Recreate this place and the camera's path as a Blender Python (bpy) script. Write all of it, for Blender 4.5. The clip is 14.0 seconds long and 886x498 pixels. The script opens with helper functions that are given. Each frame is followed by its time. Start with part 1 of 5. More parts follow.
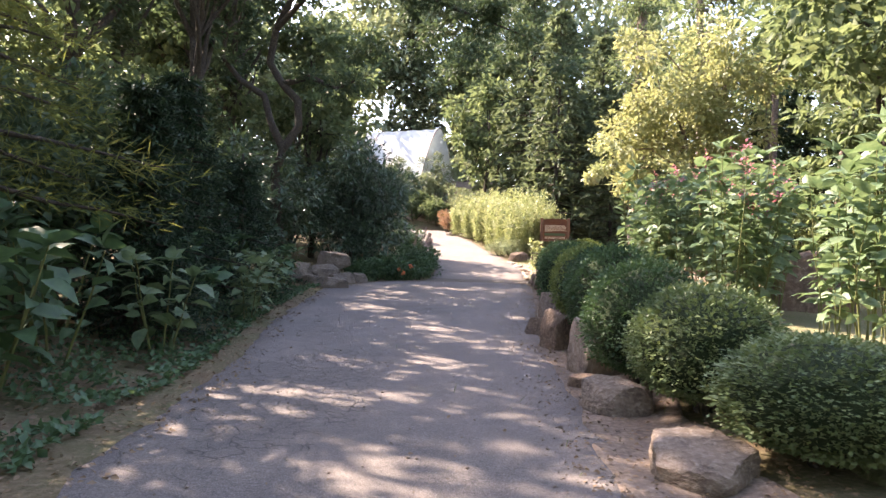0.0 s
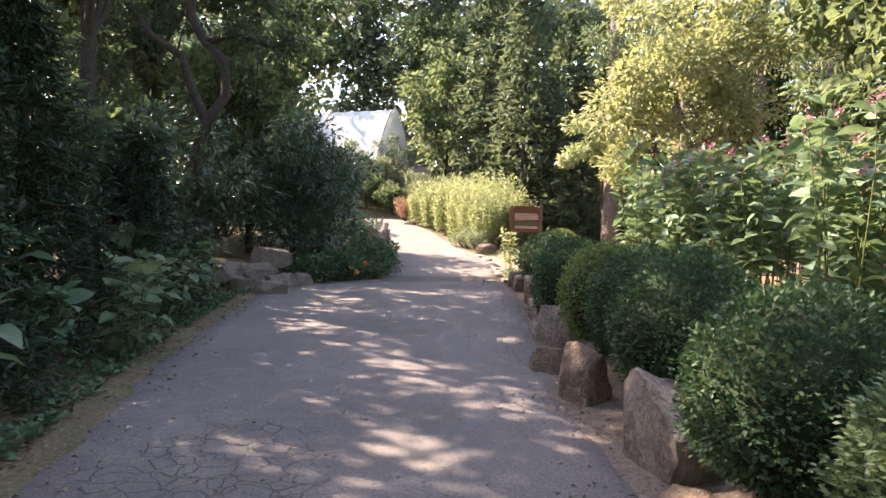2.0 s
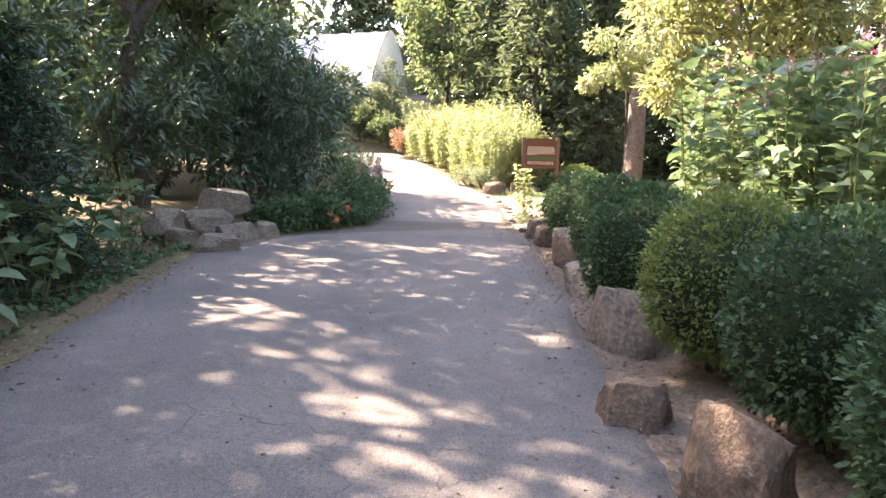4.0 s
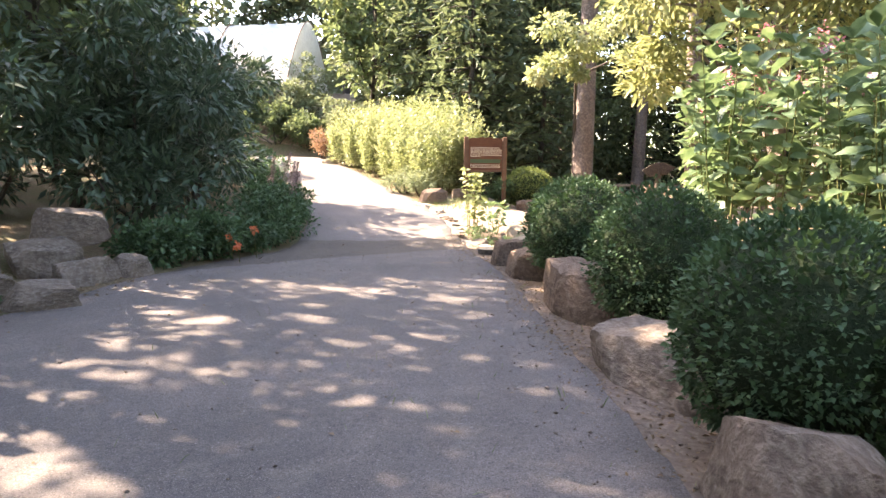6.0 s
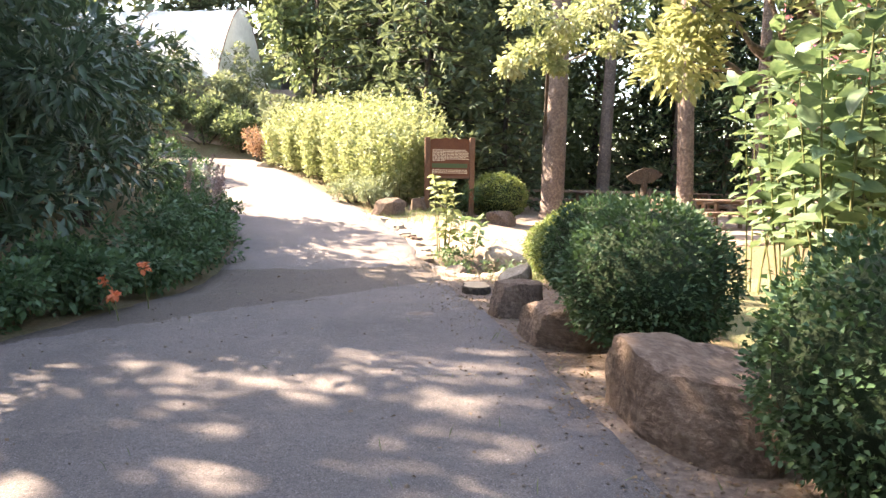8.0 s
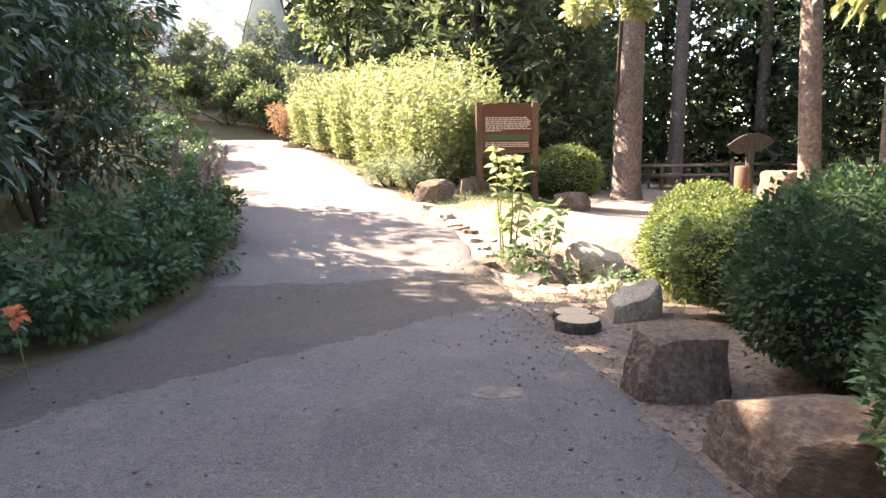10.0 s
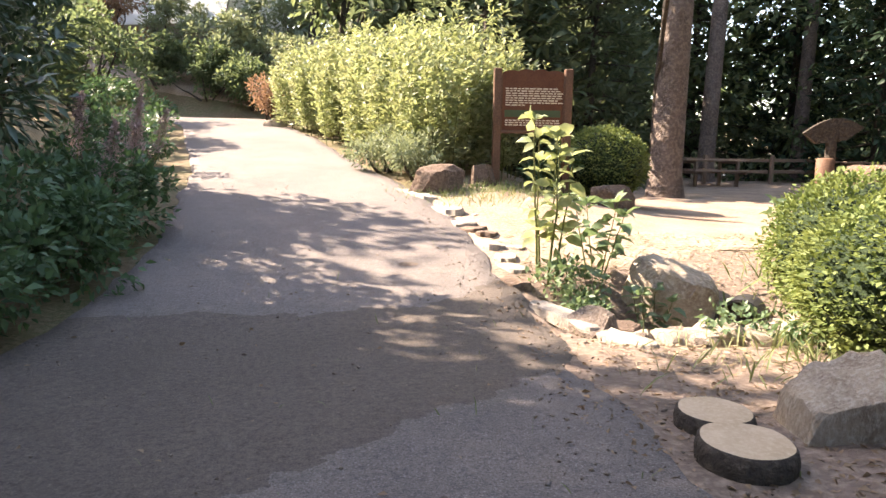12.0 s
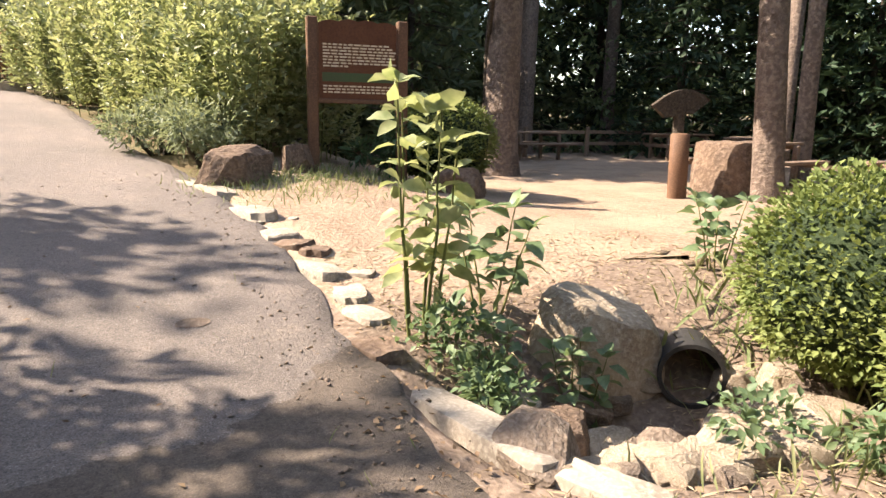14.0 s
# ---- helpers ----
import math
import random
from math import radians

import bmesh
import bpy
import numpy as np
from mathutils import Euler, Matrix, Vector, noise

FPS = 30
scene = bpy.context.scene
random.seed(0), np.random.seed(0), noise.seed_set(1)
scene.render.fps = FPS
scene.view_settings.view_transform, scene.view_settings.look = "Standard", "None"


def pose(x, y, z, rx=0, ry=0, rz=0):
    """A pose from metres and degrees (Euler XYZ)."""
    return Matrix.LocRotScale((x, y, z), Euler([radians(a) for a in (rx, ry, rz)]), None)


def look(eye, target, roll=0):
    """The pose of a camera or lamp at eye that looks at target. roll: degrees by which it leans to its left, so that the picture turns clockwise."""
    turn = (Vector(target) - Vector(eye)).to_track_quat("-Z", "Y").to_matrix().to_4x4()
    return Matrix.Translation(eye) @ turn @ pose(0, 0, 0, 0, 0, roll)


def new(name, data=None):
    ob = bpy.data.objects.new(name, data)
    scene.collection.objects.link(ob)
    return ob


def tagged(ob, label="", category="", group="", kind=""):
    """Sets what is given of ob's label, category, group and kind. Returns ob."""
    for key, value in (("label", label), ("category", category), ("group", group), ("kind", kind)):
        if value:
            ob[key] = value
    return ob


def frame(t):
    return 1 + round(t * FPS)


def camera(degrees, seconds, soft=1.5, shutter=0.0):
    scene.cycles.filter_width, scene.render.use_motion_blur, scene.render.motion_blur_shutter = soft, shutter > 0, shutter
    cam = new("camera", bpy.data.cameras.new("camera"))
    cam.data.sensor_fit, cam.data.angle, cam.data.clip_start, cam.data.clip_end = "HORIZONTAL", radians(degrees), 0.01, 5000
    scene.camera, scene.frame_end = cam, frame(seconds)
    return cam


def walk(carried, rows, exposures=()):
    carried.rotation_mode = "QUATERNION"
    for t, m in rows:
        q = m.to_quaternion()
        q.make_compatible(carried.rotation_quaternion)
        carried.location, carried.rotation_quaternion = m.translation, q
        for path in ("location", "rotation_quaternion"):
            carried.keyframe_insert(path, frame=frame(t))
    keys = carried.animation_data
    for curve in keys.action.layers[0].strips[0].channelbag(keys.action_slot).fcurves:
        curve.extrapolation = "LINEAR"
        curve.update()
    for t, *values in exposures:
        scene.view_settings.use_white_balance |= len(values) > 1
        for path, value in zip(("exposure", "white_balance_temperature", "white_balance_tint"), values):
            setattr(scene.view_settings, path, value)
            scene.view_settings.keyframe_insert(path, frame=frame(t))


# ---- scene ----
cam = camera(67.3, 14.0)

PATH = [
    (0, (0.001, 0.155, 1.183), (-0.006, 2.154, 1.173), 1.7),
    (0.5, (-0.024, 0.867, 1.219), (-0.033, 2.867, 1.224), -0.0),
    (1, (-0.07, 1.569, 1.238), (0.029, 3.566, 1.26), 2.9),
    (1.5, (-0.138, 2.307, 1.258), (0.003, 4.302, 1.21), 0.9),
    (2, (-0.165, 3.057, 1.318), (-0.034, 5.052, 1.273), 1.4),
    (2.5, (-0.198, 3.857, 1.38), (-0.072, 5.851, 1.305), 0.3),
    (3, (-0.112, 4.621, 1.396), (-0.007, 6.614, 1.266), 0.9),
    (3.2, (-0.062, 4.908, 1.381), (0.052, 6.898, 1.217), 1.5),
    (5.3, (0.039, 8.138, 1.352), (0.219, 10.113, 1.09), 0.7),
    (5.5, (0.042, 8.422, 1.353), (0.257, 10.397, 1.123), 1.0),
    (6, (-0.014, 9.073, 1.399), (0.344, 11.028, 1.175), 0.8),
    (6.5, (0.003, 9.716, 1.411), (0.254, 11.68, 1.134), 1.8),
    (7, (-0.055, 10.472, 1.425), (0.355, 12.401, 1.092), -0.7),
    (7.5, (0.065, 11.188, 1.445), (0.564, 13.096, 1.113), -2.0),
    (8, (0.145, 11.847, 1.499), (0.67, 13.765, 1.284), 1.0),
    (8.5, (0.215, 12.484, 1.5), (0.69, 14.395, 1.15), -1.4),
    (9, (0.351, 13.223, 1.544), (0.694, 15.165, 1.213), 0.6),
    (9.2, (0.404, 13.528, 1.535), (0.797, 15.471, 1.269), -1.1),
    (11.3, (1.031, 16.468, 1.215), (1.394, 18.413, 0.918), 1.3),
    (11.5, (1.061, 16.716, 1.198), (1.404, 18.675, 0.996), 1.0),
    (12, (1.076, 17.239, 1.23), (1.475, 19.176, 0.932), 0.9),
    (12.5, (1.164, 17.791, 1.278), (1.585, 19.727, 1.006), 1.9),
    (13, (1.228, 18.302, 1.33), (1.842, 20.177, 1.001), 1.1),
    (13.5, (1.359, 18.838, 1.33), (2.077, 20.686, 1.064), 1.4),
    (14, (1.499, 19.376, 1.292), (2.432, 21.104, 0.914), 1.0),
]
walk(cam, [(t, look(eye, target, roll)) for t, eye, target, roll in PATH],
     [(0, 2.75, 7700, 24), (1.5, 2.75, 7700, 24), (2, 2.65, 7800, 23), (2.5, 3.15, 7900, 23), (3, 3.4, 8000, 22), (6, 3.25, 8100, 21), (9, 3.2, 8000, 19), (12, 2.65, 7800, 20), (14, 2.1, 7800, 17)])

# ---- world, sun, exposure ----
SUN_AZ = math.atan2(-0.82, 0.57)          # towards the left and ahead
SUN_EL = radians(41)
world = bpy.data.worlds.new("sky")
scene.world = world
world.use_nodes = True
wn = world.node_tree.nodes
sky = wn.new("ShaderNodeTexSky")
sky.sky_type, sky.sun_disc = "NISHITA", False
sky.sun_elevation, sky.sun_rotation = SUN_EL, SUN_AZ
wn["Background"].inputs[1].default_value = 0.15
world.node_tree.links.new(sky.outputs[0], wn["Background"].inputs[0])
sun = new("sun", bpy.data.lights.new("sun", "SUN"))
sun.data.energy, sun.data.angle, sun.data.color = 4.4, radians(0.55), (1.0, 0.95, 0.86)
sd = Vector((math.sin(SUN_AZ) * math.cos(SUN_EL), math.cos(SUN_AZ) * math.cos(SUN_EL), math.sin(SUN_EL)))
sun.matrix_world = look(sd * 60, (0, 0, 0))


# ---- materials ----
def shade(name, rough=0.9, spec=0.3):
    m = bpy.data.materials.new(name)
    m.use_nodes = True
    b = m.node_tree.nodes["Principled BSDF"]
    b.inputs["Roughness"].default_value = rough
    b.inputs["Specular IOR Level"].default_value = spec
    return m, m.node_tree.nodes, m.node_tree.links, b


def coords(n):
    return n.new("ShaderNodeTexCoord").outputs["Object"]


def noise_of(n, l, co, scale, detail=4.0, rough=0.6):
    t = n.new("ShaderNodeTexNoise")
    t.inputs["Scale"].default_value, t.inputs["Detail"].default_value, t.inputs["Roughness"].default_value = scale, detail, rough
    l.new(co, t.inputs["Vector"])
    return t.outputs["Fac"]


def ramp(n, l, fac, stops):
    r = n.new("ShaderNodeValToRGB")
    while len(r.color_ramp.elements) < len(stops):
        r.color_ramp.elements.new(0.5)
    for e, (p, c) in zip(r.color_ramp.elements, stops):
        e.position, e.color = p, (*c, 1) if len(c) == 3 else c
    l.new(fac, r.inputs[0])
    return r.outputs[0]


def mixc(n, l, fac, a, b, mode="MIX"):
    x = n.new("ShaderNodeMix")
    x.data_type, x.blend_type = "RGBA", mode
    for sock, v in ((x.inputs[0], fac), (x.inputs[6], a), (x.inputs[7], b)):
        if isinstance(v, (int, float)):
            sock.default_value = v
        elif isinstance(v, tuple):
            sock.default_value = (*v, 1)
        else:
            l.new(v, sock)
    return x.outputs[2]


def calc(n, l, op, a, b=0.0):
    x = n.new("ShaderNodeMath")
    x.operation = op
    for s, v in ((x.inputs[0], a), (x.inputs[1], b)):
        if isinstance(v, (int, float)):
            s.default_value = v
        else:
            l.new(v, s)
    return x.outputs[0]


def bump(n, l, b, h, strength=0.4, dist=0.02):
    x = n.new("ShaderNodeBump")
    x.inputs["Strength"].default_value, x.inputs["Distance"].default_value = strength, dist
    l.new(h, x.inputs["Height"])
    l.new(x.outputs[0], b.inputs["Normal"])


def rough_mat(name, c1, c2, c3, s1=1.2, s2=18.0, rough=0.9, bs=0.5, bd=0.02, streak=1.0):
    """Two tones by large blotches, a third by fine grain."""
    m, n, l, b = shade(name, rough)
    co = coords(n)
    big, fine = noise_of(n, l, co, s1), noise_of(n, l, co, s2, 6)
    c = mixc(n, l, ramp(n, l, big, [(0.35, (0, 0, 0)), (0.65, (1, 1, 1))]), c1, c2)
    c = mixc(n, l, ramp(n, l, fine, [(0.45, (0, 0, 0)), (0.75, (1, 1, 1))]), c, c3)
    l.new(c, b.inputs["Base Color"])
    bump(n, l, b, fine, bs, bd)
    return m


def leaf_mat(name, dark, light, warm, through_it=0.35, rough=0.6, spec=0.2):
    """Leaves: colour changes from leaf to leaf and from bough to bough; light comes through the blade."""
    m, n, l, b = shade(name, rough, spec)
    co = coords(n)
    dark, light, warm = (tuple(0.86 * k + 0.14 * (0.35 * c[0] + 0.55 * c[1] + 0.1 * c[2]) * f for k, f in zip(c, (1.1, 0.95, 1.0))) for c in (dark, light, warm))
    c = mixc(n, l, ramp(n, l, noise_of(n, l, co, 9.0, 3), [(0.35, (0, 0, 0)), (0.65, (1, 1, 1))]), dark, light)
    c = mixc(n, l, ramp(n, l, noise_of(n, l, co, 1.1, 3), [(0.5, (0, 0, 0)), (0.75, (0.8, 0.8, 0.8))]), c, warm)
    l.new(c, b.inputs["Base Color"])
    t = n.new("ShaderNodeBsdfTranslucent")
    tc = mixc(n, l, 1.0, c, (1.12, 1.06, 0.82), "MULTIPLY")
    l.new(tc, t.inputs["Color"])
    x = n.new("ShaderNodeMixShader")
    x.inputs[0].default_value = through_it
    l.new(b.outputs[0], x.inputs[1])
    l.new(t.outputs[0], x.inputs[2])
    l.new(x.outputs[0], n["Material Output"].inputs["Surface"])
    return m


def asphalt_mat():
    m, n, l, b = shade("worn_asphalt", 0.88, 0.3)
    co = coords(n)
    sep = n.new("ShaderNodeSeparateXYZ")
    l.new(co, sep.inputs[0])
    X, Y = sep.outputs[0], sep.outputs[1]
    big, mid, grit = noise_of(n, l, co, 0.7, 5), noise_of(n, l, co, 3.5, 6), noise_of(n, l, co, 34, 6, 0.85)
    c = mixc(n, l, ramp(n, l, big, [(0.35, (0, 0, 0)), (0.7, (1, 1, 1))]), (0.155, 0.133, 0.122), (0.228, 0.19, 0.17))
    c = mixc(n, l, ramp(n, l, mid, [(0.52, (0, 0, 0)), (0.78, (0.7, 0.7, 0.7))]), c, (0.29, 0.24, 0.2))
    c = mixc(n, l, ramp(n, l, grit, [(0.35, (1, 1, 1)), (0.5, (0, 0, 0))]), c, (0.1, 0.092, 0.088))
    c = mixc(n, l, ramp(n, l, grit, [(0.6, (0, 0, 0)), (0.7, (0.8, 0.8, 0.8))]), c, (0.45, 0.42, 0.39))
    fleck = noise_of(n, l, co, 120, 3, 0.7)
    c = mixc(n, l, ramp(n, l, fleck, [(0.38, (0.75, 0.75, 0.75)), (0.48, (0, 0, 0))]), c, (0.075, 0.066, 0.06))
    c = mixc(n, l, ramp(n, l, fleck, [(0.58, (0, 0, 0)), (0.68, (0.7, 0.7, 0.7))]), c, (0.4, 0.36, 0.33))
    # network of cracks over the worn stretch
    wob = n.new("ShaderNodeVectorMath")
    wob.operation = "ADD"
    nz = n.new("ShaderNodeTexNoise")
    nz.inputs["Scale"].default_value = 3.0
    l.new(co, nz.inputs["Vector"])
    sc = n.new("ShaderNodeVectorMath")
    sc.operation = "SCALE"
    sc.inputs["Scale"].default_value = 0.35
    l.new(nz.outputs["Color"], sc.inputs[0])
    l.new(co, wob.inputs[0])
    l.new(sc.outputs[0], wob.inputs[1])
    cracks = []
    for scale, thick in ((6.5, 0.045), (1.3, 0.012)):
        v = n.new("ShaderNodeTexVoronoi")
        v.feature = "DISTANCE_TO_EDGE"
        v.inputs["Scale"].default_value = scale
        l.new(wob.outputs[0], v.inputs["Vector"])
        cracks.append(ramp(n, l, v.outputs["Distance"], [(0.0, (1, 1, 1)), (thick, (0, 0, 0))]))
    # the crazed area: left half of the first stretch
    dx = calc(n, l, "DIVIDE", calc(n, l, "ADD", X, 1.25), 0.95)
    dy = calc(n, l, "DIVIDE", calc(n, l, "ADD", Y, -6.0), 2.9)
    r2 = calc(n, l, "ADD", calc(n, l, "MULTIPLY", dx, dx), calc(n, l, "MULTIPLY", dy, dy))
    area = calc(n, l, "LESS_THAN", calc(n, l, "ADD", r2, calc(n, l, "MULTIPLY", mid, 1.6)), 1.35)
    thin = calc(n, l, "MULTIPLY", cracks[1], ramp(n, l, big, [(0.5, (0, 0, 0)), (0.6, (1, 1, 1))]))
    thin = calc(n, l, "MULTIPLY", thin, calc(n, l, "MULTIPLY", calc(n, l, "LESS_THAN", Y, 11.0), 0.6))
    crack = calc(n, l, "MAXIMUM", calc(n, l, "MULTIPLY", cracks[0], area), thin)
    c = mixc(n, l, calc(n, l, "MULTIPLY", crack, 0.6), c, (0.055, 0.05, 0.045))
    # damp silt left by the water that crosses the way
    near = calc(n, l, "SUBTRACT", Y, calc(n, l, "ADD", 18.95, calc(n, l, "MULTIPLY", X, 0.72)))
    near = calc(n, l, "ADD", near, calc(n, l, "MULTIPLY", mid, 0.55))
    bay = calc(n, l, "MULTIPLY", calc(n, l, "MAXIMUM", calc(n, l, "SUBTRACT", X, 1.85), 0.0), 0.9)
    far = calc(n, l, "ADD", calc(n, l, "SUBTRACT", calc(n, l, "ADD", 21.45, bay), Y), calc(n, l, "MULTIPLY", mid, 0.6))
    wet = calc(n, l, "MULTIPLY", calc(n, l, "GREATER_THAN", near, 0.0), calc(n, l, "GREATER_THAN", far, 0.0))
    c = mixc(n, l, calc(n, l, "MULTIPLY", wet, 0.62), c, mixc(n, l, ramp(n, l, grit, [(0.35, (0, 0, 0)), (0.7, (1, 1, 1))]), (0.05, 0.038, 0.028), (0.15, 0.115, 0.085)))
    l.new(c, b.inputs["Base Color"])
    hgt = calc(n, l, "SUBTRACT", grit, calc(n, l, "MULTIPLY", crack, 1.2))
    bump(n, l, b, hgt, 0.8, 0.02)
    return m


def text_board_mat():
    return rough_mat("sign_board_paint", (0.10, 0.035, 0.015), (0.13, 0.05, 0.022), (0.07, 0.025, 0.012), 3, 40, 0.6, 0.2, 0.003)


ASPHALT = asphalt_mat()
SOIL = rough_mat("leaf_litter_soil", (0.13, 0.085, 0.05), (0.10, 0.10, 0.045), (0.22, 0.16, 0.1), 1.3, 22, 0.95, 0.9, 0.03)
MARGIN = rough_mat("reddish_gravel_soil", (0.17, 0.125, 0.098), (0.115, 0.085, 0.065), (0.27, 0.21, 0.165), 2.6, 24, 0.95, 0.9, 0.02)
SAND = rough_mat("pale_trodden_sand", (0.3, 0.222, 0.162), (0.2, 0.138, 0.098), (0.38, 0.3, 0.228), 1.4, 26, 0.95, 0.9, 0.03)
LAWN = rough_mat("thin_lawn", (0.12, 0.13, 0.06), (0.17, 0.155, 0.085), (0.22, 0.18, 0.11), 1.0, 35, 0.95, 0.8, 0.03)
ROCK = rough_mat("weathered_granite", (0.2, 0.152, 0.12), (0.105, 0.08, 0.063), (0.3, 0.25, 0.205), 2.6, 16, 0.92, 0.8, 0.04)
ROCK_BROWN = rough_mat("brown_stained_rock", (0.165, 0.112, 0.08), (0.08, 0.056, 0.043), (0.26, 0.19, 0.145), 2.8, 18, 0.92, 0.8, 0.04)
ROCK_PALE = rough_mat("pale_dry_rock", (0.37, 0.3, 0.225), (0.21, 0.16, 0.12), (0.48, 0.42, 0.34), 3.0, 28, 0.92, 0.8, 0.03)
CONCRETE = rough_mat("old_concrete", (0.32, 0.28, 0.235), (0.19, 0.16, 0.13), (0.42, 0.38, 0.32), 2.5, 50, 0.9, 0.5, 0.01)
BARK = rough_mat("dark_bark", (0.06, 0.048, 0.038), (0.045, 0.037, 0.03), (0.11, 0.09, 0.07), 3, 26, 0.95, 1.0, 0.04)
BARK_GREY = rough_mat("grey_brown_pine_bark", (0.16, 0.12, 0.1), (0.09, 0.07, 0.06), (0.26, 0.205, 0.17), 3.0, 16, 0.95, 1.0, 0.05)
WOOD = rough_mat("stained_brown_timber", (0.13, 0.068, 0.04), (0.085, 0.045, 0.028), (0.18, 0.1, 0.06), 3, 55, 0.7, 0.4, 0.005)
WOOD_OLD = rough_mat("greyed_timber", (0.2, 0.14, 0.1), (0.15, 0.1, 0.075), (0.28, 0.21, 0.16), 3, 45, 0.85, 0.5, 0.006)
CUT = rough_mat("sawn_log_face", (0.46, 0.35, 0.24), (0.38, 0.28, 0.18), (0.52, 0.41, 0.29), 5, 60, 0.85, 0.4, 0.004)
BOARD = text_board_mat()
LETTER = rough_mat("cream_sign_paint", (0.62, 0.52, 0.38), (0.56, 0.46, 0.33), (0.7, 0.6, 0.46), 6, 80, 0.7, 0.1, 0.001)
GREENBAND = rough_mat("green_sign_paint", (0.05, 0.09, 0.04), (0.06, 0.08, 0.04), (0.08, 0.11, 0.05), 6, 80, 0.7, 0.1, 0.001)
FILM = rough_mat("white_greenhouse_film", (0.8, 0.81, 0.79), (0.74, 0.76, 0.73), (0.84, 0.84, 0.82), 1.0, 8, 0.4, 0.3, 0.02)
FILM_OLD = rough_mat("mildewed_greenhouse_film", (0.36, 0.39, 0.3), (0.16, 0.17, 0.11), (0.46, 0.49, 0.4), 1.2, 6, 0.5, 0.3, 0.02)
for fm in (FILM, FILM_OLD):
    fn, fl = fm.node_tree.nodes, fm.node_tree.links
    ft, fx = fn.new("ShaderNodeBsdfTranslucent"), fn.new("ShaderNodeMixShader")
    ft.inputs[0].default_value = (0.9, 0.92, 0.88, 1)
    fx.inputs[0].default_value = 0.5
    fl.new(fn["Principled BSDF"].outputs[0], fx.inputs[1])
    fl.new(ft.outputs[0], fx.inputs[2])
    fl.new(fx.outputs[0], fn["Material Output"].inputs["Surface"])
PIPE = rough_mat("black_drain_pipe", (0.018, 0.018, 0.02), (0.025, 0.025, 0.026), (0.04, 0.038, 0.035), 5, 40, 0.6, 0.3, 0.004)
STEM = rough_mat("green_stem", (0.1, 0.13, 0.04), (0.13, 0.12, 0.05), (0.16, 0.17, 0.06), 5, 30, 0.7, 0.3, 0.005)
# near-black green: the shade between leaves and twigs put into the colour
SHADED_TWIG = rough_mat("shaded_twiggy_inside", (0.016, 0.03, 0.013), (0.024, 0.042, 0.017), (0.03, 0.045, 0.02), 6, 40, 0.95, 0.9, 0.03)

# box leaf darkened for the balls in shade
BOX = leaf_mat("box_leaf", (0.03, 0.078, 0.033), (0.064, 0.138, 0.052), (0.075, 0.148, 0.052), 0.28, 0.5, 0.3)
# lighter copy, with dappled sun put into the leaf colour
BOX_SUNLIT = leaf_mat("sunlit_box_leaf", (0.075, 0.13, 0.05), (0.15, 0.22, 0.085), (0.19, 0.24, 0.09), 0.3, 0.5, 0.3)
# yellow leaf of the yellow balls, also painted sunlight on green ones
BOX_YELLOW_SUN = leaf_mat("yellow_sunlit_box_leaf", (0.1, 0.16, 0.04), (0.2, 0.26, 0.07), (0.22, 0.26, 0.07), 0.35)
RHODO = leaf_mat("rhododendron_leaf", (0.036, 0.082, 0.046), (0.07, 0.135, 0.07), (0.05, 0.1, 0.055), 0.22, 0.36, 0.55)
# lighter than the dark conifer: haze over the back woods put into the colour
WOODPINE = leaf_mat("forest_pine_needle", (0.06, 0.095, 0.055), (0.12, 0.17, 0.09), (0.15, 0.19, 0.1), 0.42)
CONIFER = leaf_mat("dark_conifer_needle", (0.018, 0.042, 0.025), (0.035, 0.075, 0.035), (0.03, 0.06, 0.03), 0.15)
PINE = leaf_mat("pine_needle", (0.09, 0.13, 0.035), (0.15, 0.18, 0.04), (0.2, 0.19, 0.05), 0.4)
COVER = leaf_mat("ground_cover_leaf", (0.045, 0.11, 0.05), (0.085, 0.18, 0.07), (0.075, 0.15, 0.06), 0.3, 0.5, 0.35)
BROAD = leaf_mat("broad_leaf", (0.08, 0.155, 0.07), (0.16, 0.25, 0.12), (0.23, 0.3, 0.14), 0.4, 0.45, 0.4)
# yellow-green leaf, paled so strong sun and whitish highlights sit in the colour
SUNNY = leaf_mat("sunlit_yellow_green_leaf", (0.19, 0.26, 0.1), (0.36, 0.41, 0.2), (0.44, 0.45, 0.27), 0.42, 0.45, 0.4)
GOLD = leaf_mat("golden_leaf", (0.2, 0.25, 0.1), (0.36, 0.38, 0.18), (0.25, 0.3, 0.15), 0.4, 0.5, 0.35)
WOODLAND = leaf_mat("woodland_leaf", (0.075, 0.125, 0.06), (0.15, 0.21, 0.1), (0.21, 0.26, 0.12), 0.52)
# darker copy of woodland_leaf: shade put into the leaf colour
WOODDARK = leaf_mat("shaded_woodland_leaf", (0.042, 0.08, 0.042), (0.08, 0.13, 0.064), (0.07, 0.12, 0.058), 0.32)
RUST = leaf_mat("rusty_maple_leaf", (0.24, 0.15, 0.09), (0.36, 0.21, 0.14), (0.27, 0.23, 0.11), 0.4)
# grey-green shrub leaf; on the far woods its paleness stands in for haze
GREY_HAZE_LEAF = leaf_mat("grey_green_haze_leaf", (0.15, 0.21, 0.12), (0.26, 0.31, 0.19), (0.24, 0.28, 0.15), 0.35)
GRASS = leaf_mat("grass_blade", (0.11, 0.16, 0.06), (0.2, 0.25, 0.1), (0.32, 0.3, 0.15), 0.35)
DRYLEAF = leaf_mat("fallen_leaf", (0.18, 0.11, 0.06), (0.28, 0.19, 0.11), (0.15, 0.12, 0.06), 0.15)
